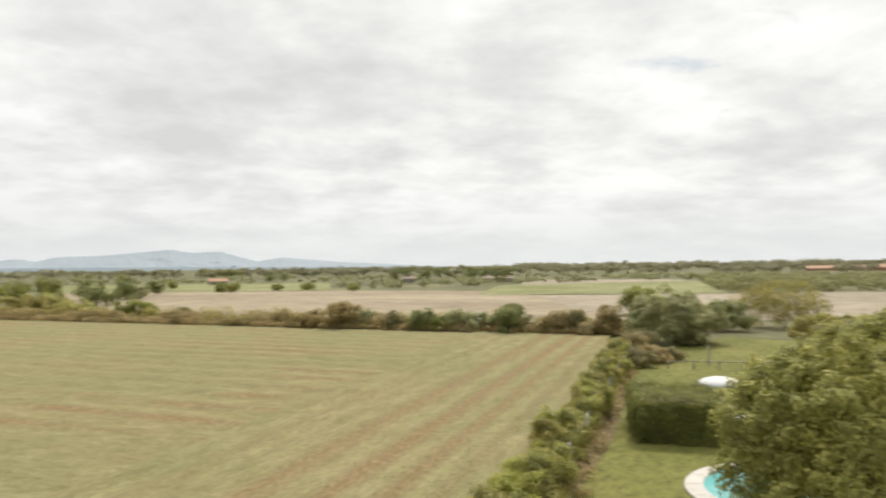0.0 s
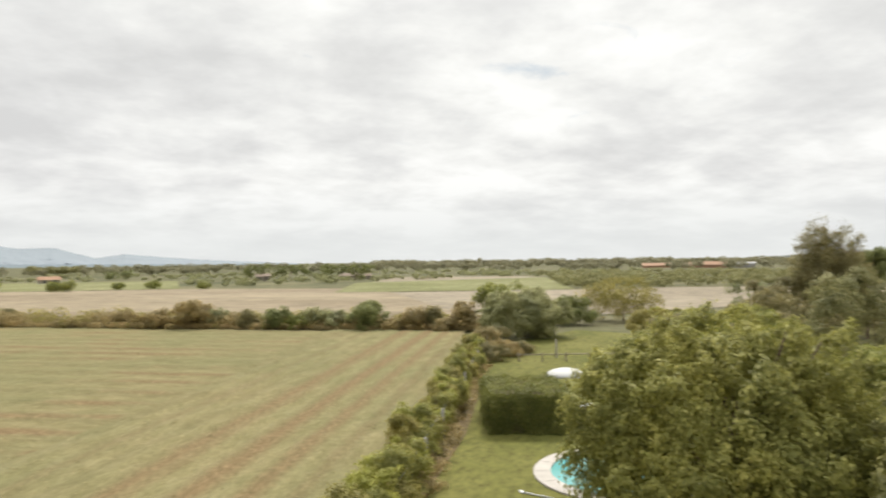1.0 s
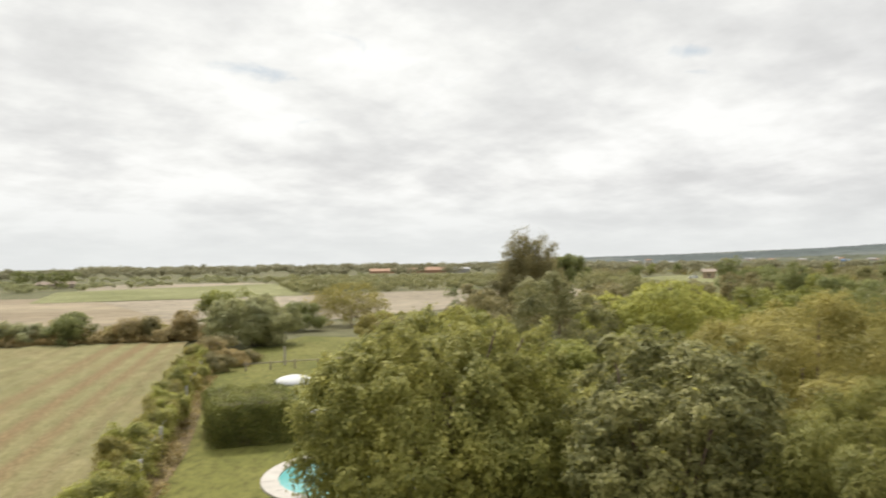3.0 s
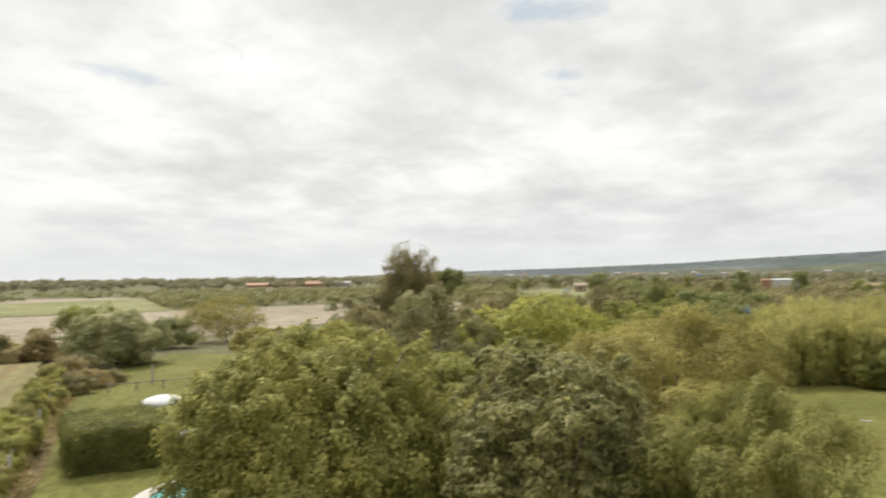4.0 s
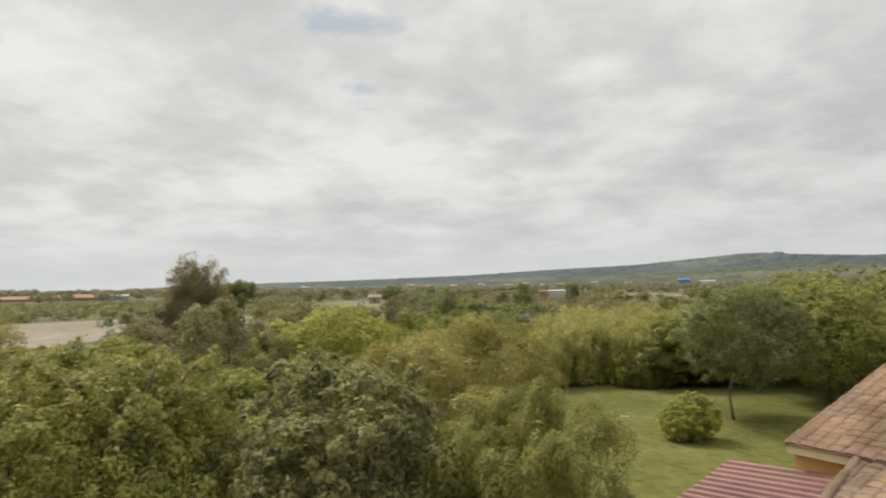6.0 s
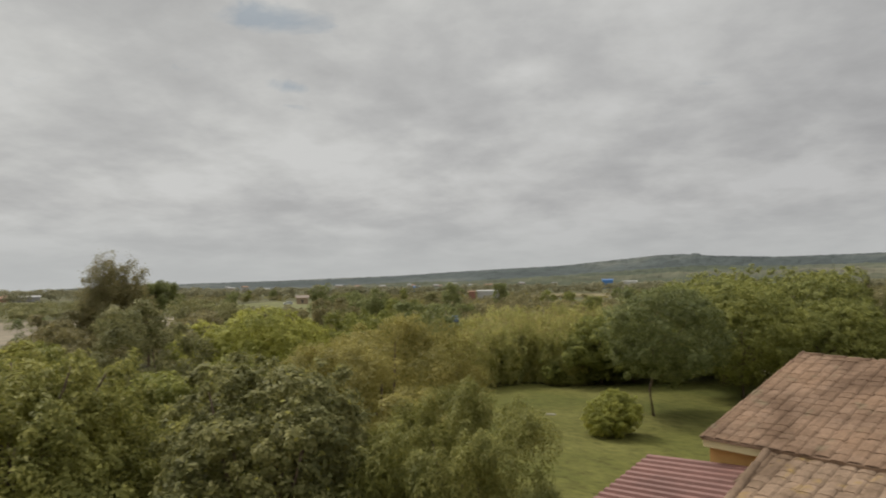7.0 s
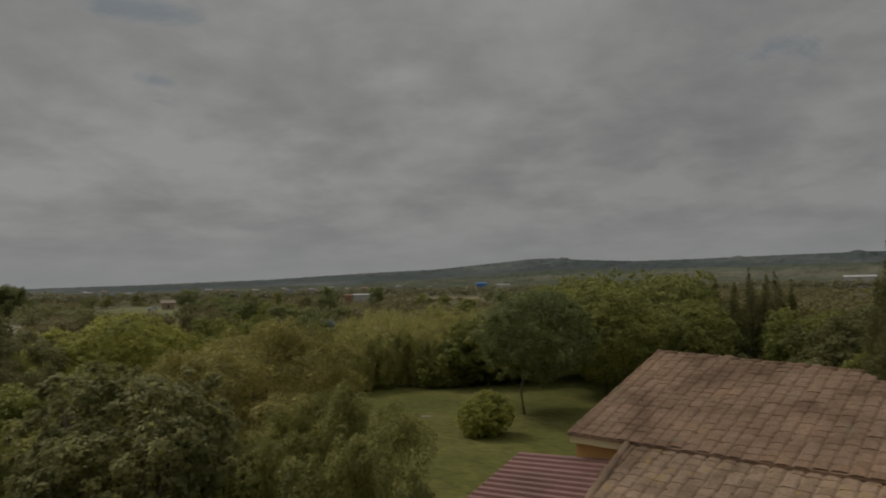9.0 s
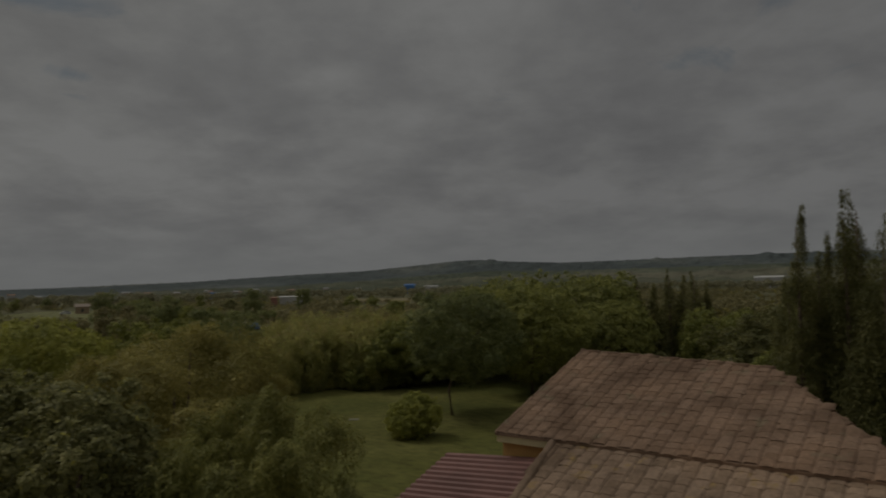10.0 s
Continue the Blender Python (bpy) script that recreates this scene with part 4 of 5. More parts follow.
def cypress(name, label, x, y, top, rad, seed, n, size=0.2, group=""):
    """A narrow column with feathery, slightly leaning tips."""
    rng = np.random.default_rng(seed)
    root = tagged(new(name), label, "tree", group)
    root.location = (x, y, 0)
    bm = bmesh.new()
    tube(bm, [(0, 0, -0.1), (0, 0, top * 0.4), (0, 0, top * 0.9)], [0.16, 0.11, 0.02], 8)
    part("trunk", bm, M_BARK, root)
    k = 150
    f = rng.random(k)
    w = rad * np.clip((1 - f) * 2.2, 0.07, 1) ** 1.1 * (0.9 + 0.7 * np.clip(0.6 - f, 0, 1)) * (0.75 + 0.35 * rng.random(k))
    ang = rng.uniform(0, 2 * math.pi, k)
    bend = 0.4 * rng.normal()
    c = np.stack([w * 0.6 * np.cos(ang) + bend * f ** 4, w * 0.6 * np.sin(ang), 0.3 + f * (top - 0.6)], 1)
    r = 0.12 + w * 0.34
    p, d = fill(rng, c, r, n, 2.2, 0.5)
    p[:, 2] = np.clip(p[:, 2], 0.1, top + 0.3 * rng.random(n))
    up = d * np.array((1, 1, 0.3))
    leaves("crown", L_CYP, p, up, size, 0.3, rng, -2.5, root, 0.5)
    return root


for i, (az, dist, top, rad) in enumerate([(110.5, 36, 11.5, 0.75), (112.4, 38, 10.3, 0.9), (113.5, 36, 12.0, 0.85), (114.3, 37, 12.2, 0.9), (115.8, 35, 10.8, 1.3), (117.2, 38, 11.6, 1.0), (111.8, 37, 9.3, 1.1), (109.8, 38, 8.2, 0.9), (119.0, 36, 12.0, 1.2), (111.2, 42, 8.7, 1.3), (114.0, 42, 9.8, 1.3)]):
    cypress("cypress", "tall dark cypress with feathery pointed tip", dist * math.sin(radians(az)), dist * math.cos(radians(az)), top, rad * 1.2, 400 + i, 20000, 0.14, "cypresses by the house")
for i, (az, dist, top, rad) in enumerate([(99.2, 66, 8.4, 1.3), (100.4, 64, 8.2, 1.2), (101.6, 66, 9.3, 1.2), (102.6, 67, 8.7, 1.4), (103.4, 65, 9.0, 1.3), (98.0, 70, 7.6, 1.2), (104.2, 66, 8.2, 1.0)]):
    cypress("cypress", "dark cypress in a row behind the house", dist * math.sin(radians(az)), dist * math.cos(radians(az)), top, rad, 420 + i, 9000, 0.2, "cypress row")
for i, (az, dist, sh, sr) in enumerate([(105.5, 60, 6.0, 3.0), (107.5, 55, 5.8, 3.0), (109.5, 58, 6.4, 3.0), (112.5, 55, 6.4, 3.2), (116, 52, 6.5, 3.4), (119, 48, 6.5, 3.5), (104, 52, 3.0, 2.4), (100, 56, 2.8, 2.4), (106.5, 46, 4.6, 2.4), (110, 44, 4.8, 2.4), (97, 60, 4.6, 2.8)]):
    tree("conifer_bush", "dark conifer bush behind the house", dist * math.sin(radians(az)), dist * math.cos(radians(az)), sh, (sr, sr, sh * 0.48), L_CYP if i % 3 else L_MID, M_BARK, 9000, 0.26, 440 + i, base=0.1, boughs=30, tuft=0.4, bough=(0.35, 0.55), group="conifers behind the house", limbs=3)


# ---- clipped hedge, fence and pool ----
def build_hedge():
    rng = np.random.default_rng(61)
    root = tagged(new("clipped_hedge"), "square-clipped dark green hedge block on the lawn", "hedge")
    root.location = (12.45, 30.55, 0)
    root.rotation_euler = (0, 0, radians(-15))
    w, d, h = 3.65, 5.0, 1.86
    bm = bmesh.new()
    box(bm, -w / 2 + 0.12, 0.12, 0.0, w / 2 - 0.12, d - 0.12, h - 0.14)
    part("twig_core", bm, M_BARK, root, "dark twiggy inside of the hedge")
    n = 45000
    face = rng.choice(5, n, p=[0.32, 0.12, 0.14, 0.14, 0.28])
    a, b = rng.random(n), rng.random(n)
    p, o = np.zeros((n, 3)), np.zeros((n, 3))
    for f, (px, py, pz, nn) in enumerate([(w * (a - 0.5), 0 * a, h * b, (0, -1, 0)), (w * (a - 0.5), 0 * a + d, h * b, (0, 1, 0)), (0 * a - w / 2, d * a, h * b, (-1, 0, 0)), (0 * a + w / 2, d * a, h * b, (1, 0, 0)), (w * (a - 0.5), d * b, 0 * a + h, (0, 0, 1))]):
        s = face == f
        p[s] = np.stack([px, py, pz], 1)[s]
        o[s] = nn
    lump = 0.07 * np.sin(p[:, 0] * 5.1 + p[:, 2] * 3) + 0.06 * np.sin(p[:, 1] * 3.7 + p[:, 0] * 2.2) + rng.normal(0, 0.085, n) + 0.08 * np.sin(p[:, 0] * 1.3 + p[:, 1] * 2.1) * np.cos(p[:, 2] * 2.7)
    p += o * lump[:, None]
    p[:, 2] = np.clip(p[:, 2], 0.03, None)
    leaves("foliage", L_HEDGE, p, o, 0.085, 0.6, rng, 0.3, root, 0.6)


def build_fence():
    rng = np.random.default_rng(71)
    hedge = tagged(new("overgrown_fence"), "wire fence overgrown with leafy climbers beside the field", "fence")
    M_POST = plain("concrete_post", (0.42, 0.40, 0.36), 0.9, vary=0.2, scale=4)
    M_WIRE = plain("wire", (0.25, 0.25, 0.24), 0.5, 0.8)
    for i in range(1, 9):
        q = FENCE_A + FENCE_DIR * (0.7 + 5.2 * i) - FENCE_N * 0.95
        bm = bmesh.new()
        box(bm, q.x - 0.06, q.y - 0.06, -0.1, q.x + 0.06, q.y + 0.06, 1.4, 0.015)
        part("post", bm, M_POST, hedge, "weathered concrete post")
    for hz in (0.4, 0.9, 1.4):
        a, b = FENCE_A + FENCE_DIR * 0.7 - FENCE_N * 0.95, FENCE_A + FENCE_DIR * 42.3 - FENCE_N * 0.95
        bm = bmesh.new()
        tube(bm, [(a.x, a.y, hz), (b.x, b.y, hz)], [0.006, 0.006], 5)
        part("wire", bm, M_WIRE, hedge)
    for i in range(76):
        along = -8 + i * 0.62 + rng.normal(0, 0.25)
        q = FENCE_A + FENCE_DIR * along - FENCE_N * (0.3 + rng.normal(0, 0.3))
        sh = 1.8 + 0.4 * math.sin(i * 1.7) + rng.normal(0, 0.2)
        if 9.8 < along < 11.2:
            sh *= 0.6
        tint = L_WILLOW if i % 5 in (0, 3) else L_OAK if i % 5 != 2 else L_YELLOW
        tree("fence_shrub", "leafy climber and bramble clump along the fence", q.x, q.y, max(0.9, sh), (0.7, 0.7, max(0.45, sh * 0.5)), tint, M_BARK, 5000, 0.1, 700 + i, boughs=16, tuft=0.22, bough=(0.35, 0.6), soft=0.7, stray=0.2, base=0.05, category="shrub", group="shrubs along the fence", limbs=3)
    for i, (sx, sy, sr, sh) in enumerate([(18.5, 53.5, 1.6, 1.6), (20.5, 55.5, 2.0, 1.5), (22.5, 57.0, 1.8, 1.2), (20.0, 59, 2.0, 2.2), (22.5, 63.5, 1.8, 2.0)]):
        tree("bramble", "brown half-dry bramble heap at the garden corner", sx, sy, sh, (sr, sr * 0.8, sh * 0.5), L_DRY if i % 2 else L_EUCA, M_BARK, 5000, 0.15, 560 + i, boughs=20, tuft=0.3, bough=(0.4, 0.65), base=0.05, category="shrub", group="brambles", limbs=3)
    foot = []
    for i in range(150):
        q = FENCE_A + FENCE_DIR * (-8 + i * 0.32) - FENCE_N * (1.15 + 0.35 * math.sin(i * 0.9) + rng.normal(0, 0.15))
        foot.append((q.x, q.y, 0.35, 0.45 + 0.25 * math.sin(i * 2.3)))
    scrub("fence_weeds", "dry brownish weeds at the foot of the fence", L_DRY, foot, 90, 0.1, 73)
    rail = tagged(new("garden_rail"), "low weathered wooden rail at the end of the lawn", "fence")
    M_WOOD = plain("grey_wood", (0.3, 0.26, 0.19), 0.9, vary=0.3)
    for i in range(6):
        f = i / 5
        px, py = 20.5 + 9 * f, 52.3 - 2.2 * f
        bm = bmesh.new()
        box(bm, px - 0.05, py - 0.05, -0.1, px + 0.05, py + 0.05, 0.75, 0.01)
        part("post", bm, M_WOOD, rail)
    bm = bmesh.new()
    tube(bm, [(20.3, 52.35, 0.6), (29.7, 50.05, 0.6)], [0.045, 0.04], 8)
    part("rail", bm, M_WOOD, rail)


def build_pool():
    pool = tagged(new("swimming_pool"), "small rounded turquoise pool with pale stone coping", "pool")
    pool.location = (13.1, 23.7, 0)
    M_COPE = plain("pale_stone", (0.43, 0.395, 0.35), 0.8, vary=0.12, scale=2)
    M_TILE = plain("pool_tile", (0.25, 0.62, 0.62), 0.4, vary=0.1, scale=3)
    M_WATER, nt, b = material("pool_water", 0.04)
    b.inputs["Base Color"].default_value = (0.15, 0.40, 0.385, 1)
    b.inputs["IOR"].default_value = 1.33
    bumped(nt, b, noise_at(nt, 2.5, 3), 0.15, 0.03)

    def outline(k, grow):
        a = 2 * math.pi * k / 64
        return ((2.25 + grow) * math.cos(a) * (1 + 0.06 * math.cos(2 * a)), (2.9 + grow) * math.sin(a), 0)

    n = 16
    for s in range(n):
        bm = bmesh.new()
        ring = []
        for k in range(5):
            kk = s * 4 + k * (0.985 if k == 4 else 1)
            i0, o0 = Vector(outline(kk, 0.0)), Vector(outline(kk, 0.62))
            ring.append([bm.verts.new(i0 + Vector((0, 0, z))) for z in (0.02, 0.13)] + [bm.verts.new(o0 + Vector((0, 0, z))) for z in (0.11, 0.02)])
        for a, c in zip(ring, ring[1:]):
            for j in range(4):
                bm.faces.new((a[j], a[(j + 1) % 4], c[(j + 1) % 4], c[j]))
        bm.faces.new(ring[0]), bm.faces.new(ring[-1][::-1])
        bmesh.ops.recalc_face_normals(bm, faces=bm.faces)
        part("coping_stone", bm, M_COPE, pool)
    bm = bmesh.new()
    bm.faces.new([bm.verts.new(Vector(outline(k, 0.02)) + Vector((0, 0, 0.08))) for k in range(64)])
    part("water", bm, M_WATER, pool, "clear turquoise water")


def build_parasol():
    M_CLOTH = plain("white_canvas", (0.55, 0.55, 0.53), 0.8, vary=0.05)
    M_METAL = plain("white_metal", (0.7, 0.7, 0.68), 0.4, vary=0.05)
    root = tagged(new("parasol"), "white canvas garden parasol behind the hedge", "parasol")
    root.location = (16.2, 34.6, 0)
    bm = bmesh.new()
    tube(bm, [(0, 0, 0), (0, 0, 2.26)], [0.03, 0.025], 10)
    part("pole", bm, M_METAL, root)
    bm = bmesh.new()
    box(bm, -0.28, -0.28, 0, 0.28, 0.28, 0.09, 0.03)
    part("base", bm, M_METAL, root)
    bm = bmesh.new()
    prev = None
    for r, z in ((0.04, 2.3), (0.42, 2.26), (0.78, 2.16), (1.03, 2.02), (1.07, 1.9), (1.04, 1.9), (1.0, 1.99), (0.76, 2.12), (0.41, 2.22), (0.03, 2.26)):
        ring = [bm.verts.new((r * math.cos(2 * math.pi * k / 32) * (1 - 0.03 * (k % 4 == 2)), r * math.sin(2 * math.pi * k / 32), z)) for k in range(32)]
        if prev:
            for k in range(32):
                bm.faces.new((prev[k], prev[(k + 1) % 32], ring[(k + 1) % 32], ring[k])).smooth = True
        prev = ring
    part("canopy", bm, M_CLOTH, root, "domed white canopy")
    table = tagged(new("garden_table"), "white garden table beside the hedge", "table")
    table.location = (16.2, 32.6, 0)
    bm = bmesh.new()
    bmesh.ops.create_cone(bm, cap_ends=True, segments=32, radius1=0.6, radius2=0.58, depth=0.05, matrix=Matrix.Translation((0, 0, 0.74)))
    part("tabletop", bm, M_CLOTH, table)
    for k in range(4):
        a = math.pi / 4 + k * math.pi / 2
        bm = bmesh.new()
        tube(bm, [(0.42 * math.cos(a), 0.42 * math.sin(a), 0.04), (0.36 * math.cos(a), 0.36 * math.sin(a), 0.72)], [0.025, 0.025], 8)
        part("leg", bm, M_METAL, table)
    chair = tagged(new("garden_chair"), "white garden chair beside the hedge", "chair")
    chair.location = (15.15, 31.4, 0)
    chair.rotation_euler = (0, 0, 0.6)
    for nm, b6 in (("seat", (-0.24, -0.24, 0.42, 0.24, 0.24, 0.46)), ("backrest", (-0.24, 0.2, 0.46, 0.24, 0.24, 0.92))):
        bm = bmesh.new()
        box(bm, *b6, 0.012)
        part(nm, bm, M_CLOTH, chair)
    for sx in (-0.21, 0.21):
        for sy in (-0.21, 0.21):
            bm = bmesh.new()
            tube(bm, [(sx * 1.1, sy * 1.1, 0.04), (sx, sy, 0.43)], [0.02, 0.02], 8)
            part("leg", bm, M_CLOTH, chair)


build_hedge()
build_fence()
build_pool()
build_parasol()


def build_small_things():
    M_PLASTIC = plain("white_plastic", (0.6, 0.6, 0.58), 0.5, vary=0.05)
    pole = tagged(new("pool_pole"), "thin white pool-cleaning pole lying on the lawn", "pole")
    bm = bmesh.new()
    tube(bm, [(9.1, 22.9, 0.07), (9.8, 22.05, 0.07)], [0.025, 0.025], 8)
    part("shaft", bm, M_PLASTIC, pole)
    bm = bmesh.new()
    box(bm, 8.98, 22.85, 0.045, 9.12, 23.1, 0.1, 0.01)
    part("brush_head", bm, M_PLASTIC, pole)
    slabs = tagged(new("paving_slab"), "pale flat stone slab lying in the lawn", "slab")
    bm = bmesh.new()
    box(bm, -0.2, -0.3, 0.02, 0.2, 0.3, 0.075, 0.015)
    part("stone", bm, plain("slab_stone", (0.27, 0.25, 0.19), 0.9), slabs)
    slabs.location = (43.0, 10.1, 0)
    post = tagged(new("meadow_post"), "weathered pale wooden post in the meadow", "post")
    bm = bmesh.new()
    box(bm, -0.07, -0.07, -0.1, 0.07, 0.07, 1.5, 0.015)
    part("stake", bm, plain("old_stake", (0.36, 0.33, 0.28), 0.9), post)
    post.location = (24.3, 53.7, 0)


def car(label, x, y, turn, paint):
    root = tagged(new("parked_car"), label, "car", "cars on the plain")
    root.matrix_world = Matrix.Translation((x, y, 0)) @ Matrix.Rotation(turn, 4, "Z")
    bm = bmesh.new()
    prof = [(-2.1, 0.35), (-2.1, 0.85), (-1.9, 0.95), (1.2, 0.98), (2.0, 0.85), (2.1, 0.6), (2.1, 0.35)]
    for pts, w in ((prof, 0.85), ([(-1.8, 0.97), (-1.4, 1.45), (0.2, 1.47), (1.0, 0.99)], 0.74)):
        a = [bm.verts.new((px, -w, pz)) for px, pz in pts]
        b = [bm.verts.new((px, w, pz)) for px, pz in pts]
        bm.faces.new(a), bm.faces.new(b[::-1])
        for k in range(len(pts)):
            j = (k + 1) % len(pts)
            bm.faces.new((a[k], b[k], b[j], a[j]))
    bmesh.ops.recalc_face_normals(bm, faces=bm.faces)
    part("body", bm, paint, root)
    dark = plain("tyre_rubber", (0.03, 0.03, 0.03), 0.8)
    for px in (-1.35, 1.35):
        for py in (-0.78, 0.78):
            bm = bmesh.new()
            bmesh.ops.create_cone(bm, cap_ends=True, segments=20, radius1=0.33, radius2=0.33, depth=0.22, matrix=Matrix.Translation((px, py, 0.33)) @ Matrix.Rotation(math.pi / 2, 4, "X"))
            part("wheel", bm, dark, root)
    bm = bmesh.new()
    box(bm, -1.5, -0.76, 1.05, 0.3, 0.76, 1.36, 0.03)
    part("side_window", bm, plain("car_glass", (0.04, 0.05, 0.06), 0.1), root)


build_small_things()
car("small blue car parked beyond the thicket", 141.5, 53.5, 0.4, plain("blue_paint", (0.12, 0.2, 0.34), 0.3))
car("white car parked by the far meadow", 275.0, 184.0, 2.2, plain("white_paint", (0.6, 0.6, 0.6), 0.3))


# ---- the house: A runs along the eave, B up the slope ----
EAVE = Vector((12.991, 0.478, 5.389))
A = Vector((-0.5296, -0.8483, 0))
B = Vector((0.8483, -0.5296, 0))
PITCH = math.tan(radians(18.4))


def on_roof(a, b, lift=0.0):
    return EAVE + A * a + B * b + Vector((0, 0, b * PITCH + lift))


def prism(bm, low, high):
    """A solid between two outlines with the same number of corners."""
    lo, hi = [bm.verts.new(p) for p in low], [bm.verts.new(p) for p in high]
    bm.faces.new(lo[::-1]), bm.faces.new(hi)
    for k in range(len(lo)):
        j = (k + 1) % len(lo)
        bm.faces.new((lo[k], lo[j], hi[j], hi[k]))
    bmesh.ops.recalc_face_normals(bm, faces=bm.faces)


def clay(name, dark, mid, light, lichen):
    m, nt, b = material(name, 0.9)
    b.inputs["Specular IOR Level"].default_value = 0.2
    info = nt.nodes.new("ShaderNodeObjectInfo")
    geo = nt.nodes.new("ShaderNodeNewGeometry")
    add = nt.nodes.new("ShaderNodeMath")
    add.operation = "ADD"
    nt.links.new(info.outputs["Random"], add.inputs[0])
    nt.links.new(geo.outputs["Random Per Island"], add.inputs[1])
    fr = nt.nodes.new("ShaderNodeMath")
    fr.operation = "FRACT"
    nt.links.new(add.outputs[0], fr.inputs[0])
    base = wire(nt, fr.outputs[0], [(0.0, dark), (0.5, mid), (1.0, light)])
    co = nt.nodes.new("ShaderNodeNewGeometry")
    n1, n2 = nt.nodes.new("ShaderNodeTexNoise"), nt.nodes.new("ShaderNodeTexNoise")
    n1.inputs["Scale"].default_value, n1.inputs["Detail"].default_value = 0.9, 5
    n2.inputs["Scale"].default_value, n2.inputs["Detail"].default_value = 14, 5
    for n in (n1, n2):
        nt.links.new(co.outputs["Position"], n.inputs[0])
    stain = wire(nt, n1.outputs[0], [(0.36, (0.62, 0.60, 0.58)), (0.5, (0.95, 0.95, 0.95)), (0.66, (1.1, 1.08, 1.05))])
    grain = wire(nt, n2.outputs[0], [(0.3, (0.8, 0.8, 0.8)), (0.7, (1.15, 1.15, 1.15))])
    col = blend(nt, 1.0, blend(nt, 1.0, base, stain, "MULTIPLY"), grain, "MULTIPLY")
    n3 = nt.nodes.new("ShaderNodeTexNoise")
    n3.inputs["Scale"].default_value, n3.inputs["Detail"].default_value = 2.6, 6
    nt.links.new(co.outputs["Position"], n3.inputs[0])
    spots = wire(nt, n3.outputs[0], [(0.61, (0, 0, 0)), (0.7, (0.75, 0.75, 0.75))])
    nt.links.new(blend(nt, spots, col, lichen), b.inputs["Base Color"])
    bumped(nt, b, n2.outputs[0], 0.4, 0.01)
    return m


M_TILE_FAR = clay("clay_tile_brown", (0.226, 0.144, 0.092), (0.256, 0.165, 0.107), (0.284, 0.188, 0.126), (0.221, 0.173, 0.108))
M_TILE_NEAR = clay("clay_tile_lichen", (0.25, 0.172, 0.112), (0.295, 0.204, 0.137), (0.345, 0.243, 0.166), (0.36, 0.24, 0.075))
M_OCHRE = plain("ochre_render", (0.496, 0.288, 0.096), 0.9, vary=0.08, scale=1.5)
M_CREAM = plain("cream_fascia", (0.591, 0.493, 0.274), 0.7, vary=0.08, scale=2)
M_RED = plain("red_sheet", (0.25, 0.125, 0.102), 0.6, vary=0.2, scale=1.2)
M_GLASS, _nt, _b = material("window_glass", 0.05)
_b.inputs["Base Color"].default_value = (0.05, 0.06, 0.07, 1)
RIB, COURSE = 0.235, 0.17


def tile_shape(wide=0.92, rise=0.017, lift=0.004):
    """Points and faces of one curved tile: low arch along A, length down the slope, a thick lower lip."""
    pts, faces = [], []
    for b, sc, up in ((COURSE + 0.05, 0.9, 0.0), (0.0, 1.0, lift)):
        for k in range(7):
            t = k / 3 - 1
            pts.append((0.5 * RIB * wide * sc * t, b, up + rise * sc * (1 - abs(t) ** 6)))
    for k in range(6):
        faces.append((k + 1, k, 7 + k, 8 + k))
    base = len(pts)
    for k in range(7):
        pts.append((pts[7 + k][0], 0.004, pts[7 + k][2] - 0.008))
    for k in range(6):
        faces.append((8 + k, 7 + k, base + k, base + k + 1))
    return pts, faces


def roof_tiles(parent, outline, offset, mat, seed, most=300):
    """Columns of tiles inside an outline given along A and B; the first ones are pieces of their own, the rest is joined."""
    rng = np.random.default_rng(seed)
    pts, faces = tile_shape()
    local = np.array(pts)
    shape = local @ np.array([A[:], B[:], (0, 0, 1)])
    shape[:, 2] += PITCH * local[:, 1]
    me = bpy.data.meshes.new("roof_tile")
    me.from_pydata(shape.tolist(), [], faces)
    me.materials.append(mat)
    a0, a1 = min(p[0] for p in outline), max(p[0] for p in outline)
    b0, b1 = min(p[1] for p in outline), max(p[1] for p in outline)
    spots = []
    for c in range(int((a1 - a0) / RIB)):
        slip = rng.normal(0, 0.012)
        for r in range(int((b1 - b0) / COURSE) + 1):
            a, b = a0 + (c + 0.5) * RIB, b0 + r * COURSE
            if inside(np.array([a]), np.array([b + 0.8 * COURSE]), outline)[0]:
                spots.append((a + rng.normal(0, 0.006), b + slip + rng.normal(0, 0.008), offset + rng.normal(0, 0.0025)))
    spots.sort(key=lambda q: -q[1])
    for a, b, up in spots[:most]:
        ob = new("roof_tile", me)
        ob.location = on_roof(a, b, up)
        ob.rotation_euler = (0, 0, rng.normal(0, 0.012))
        ob.parent = parent
    if spots[most:]:
        rest = np.concatenate([shape + np.array(on_roof(*q)) for q in spots[most:]])
        quads = [tuple(i + o * len(pts) for i in f) for o in range(len(spots) - most) for f in faces]
        me2 = bpy.data.meshes.new("tile_course")
        me2.from_pydata(rest.tolist(), [], quads)
        me2.materials.append(mat)
        ob = new("tile_course", me2)
        ob.parent = parent
        tagged(ob, "weathered clay tile courses", kind="stuff")


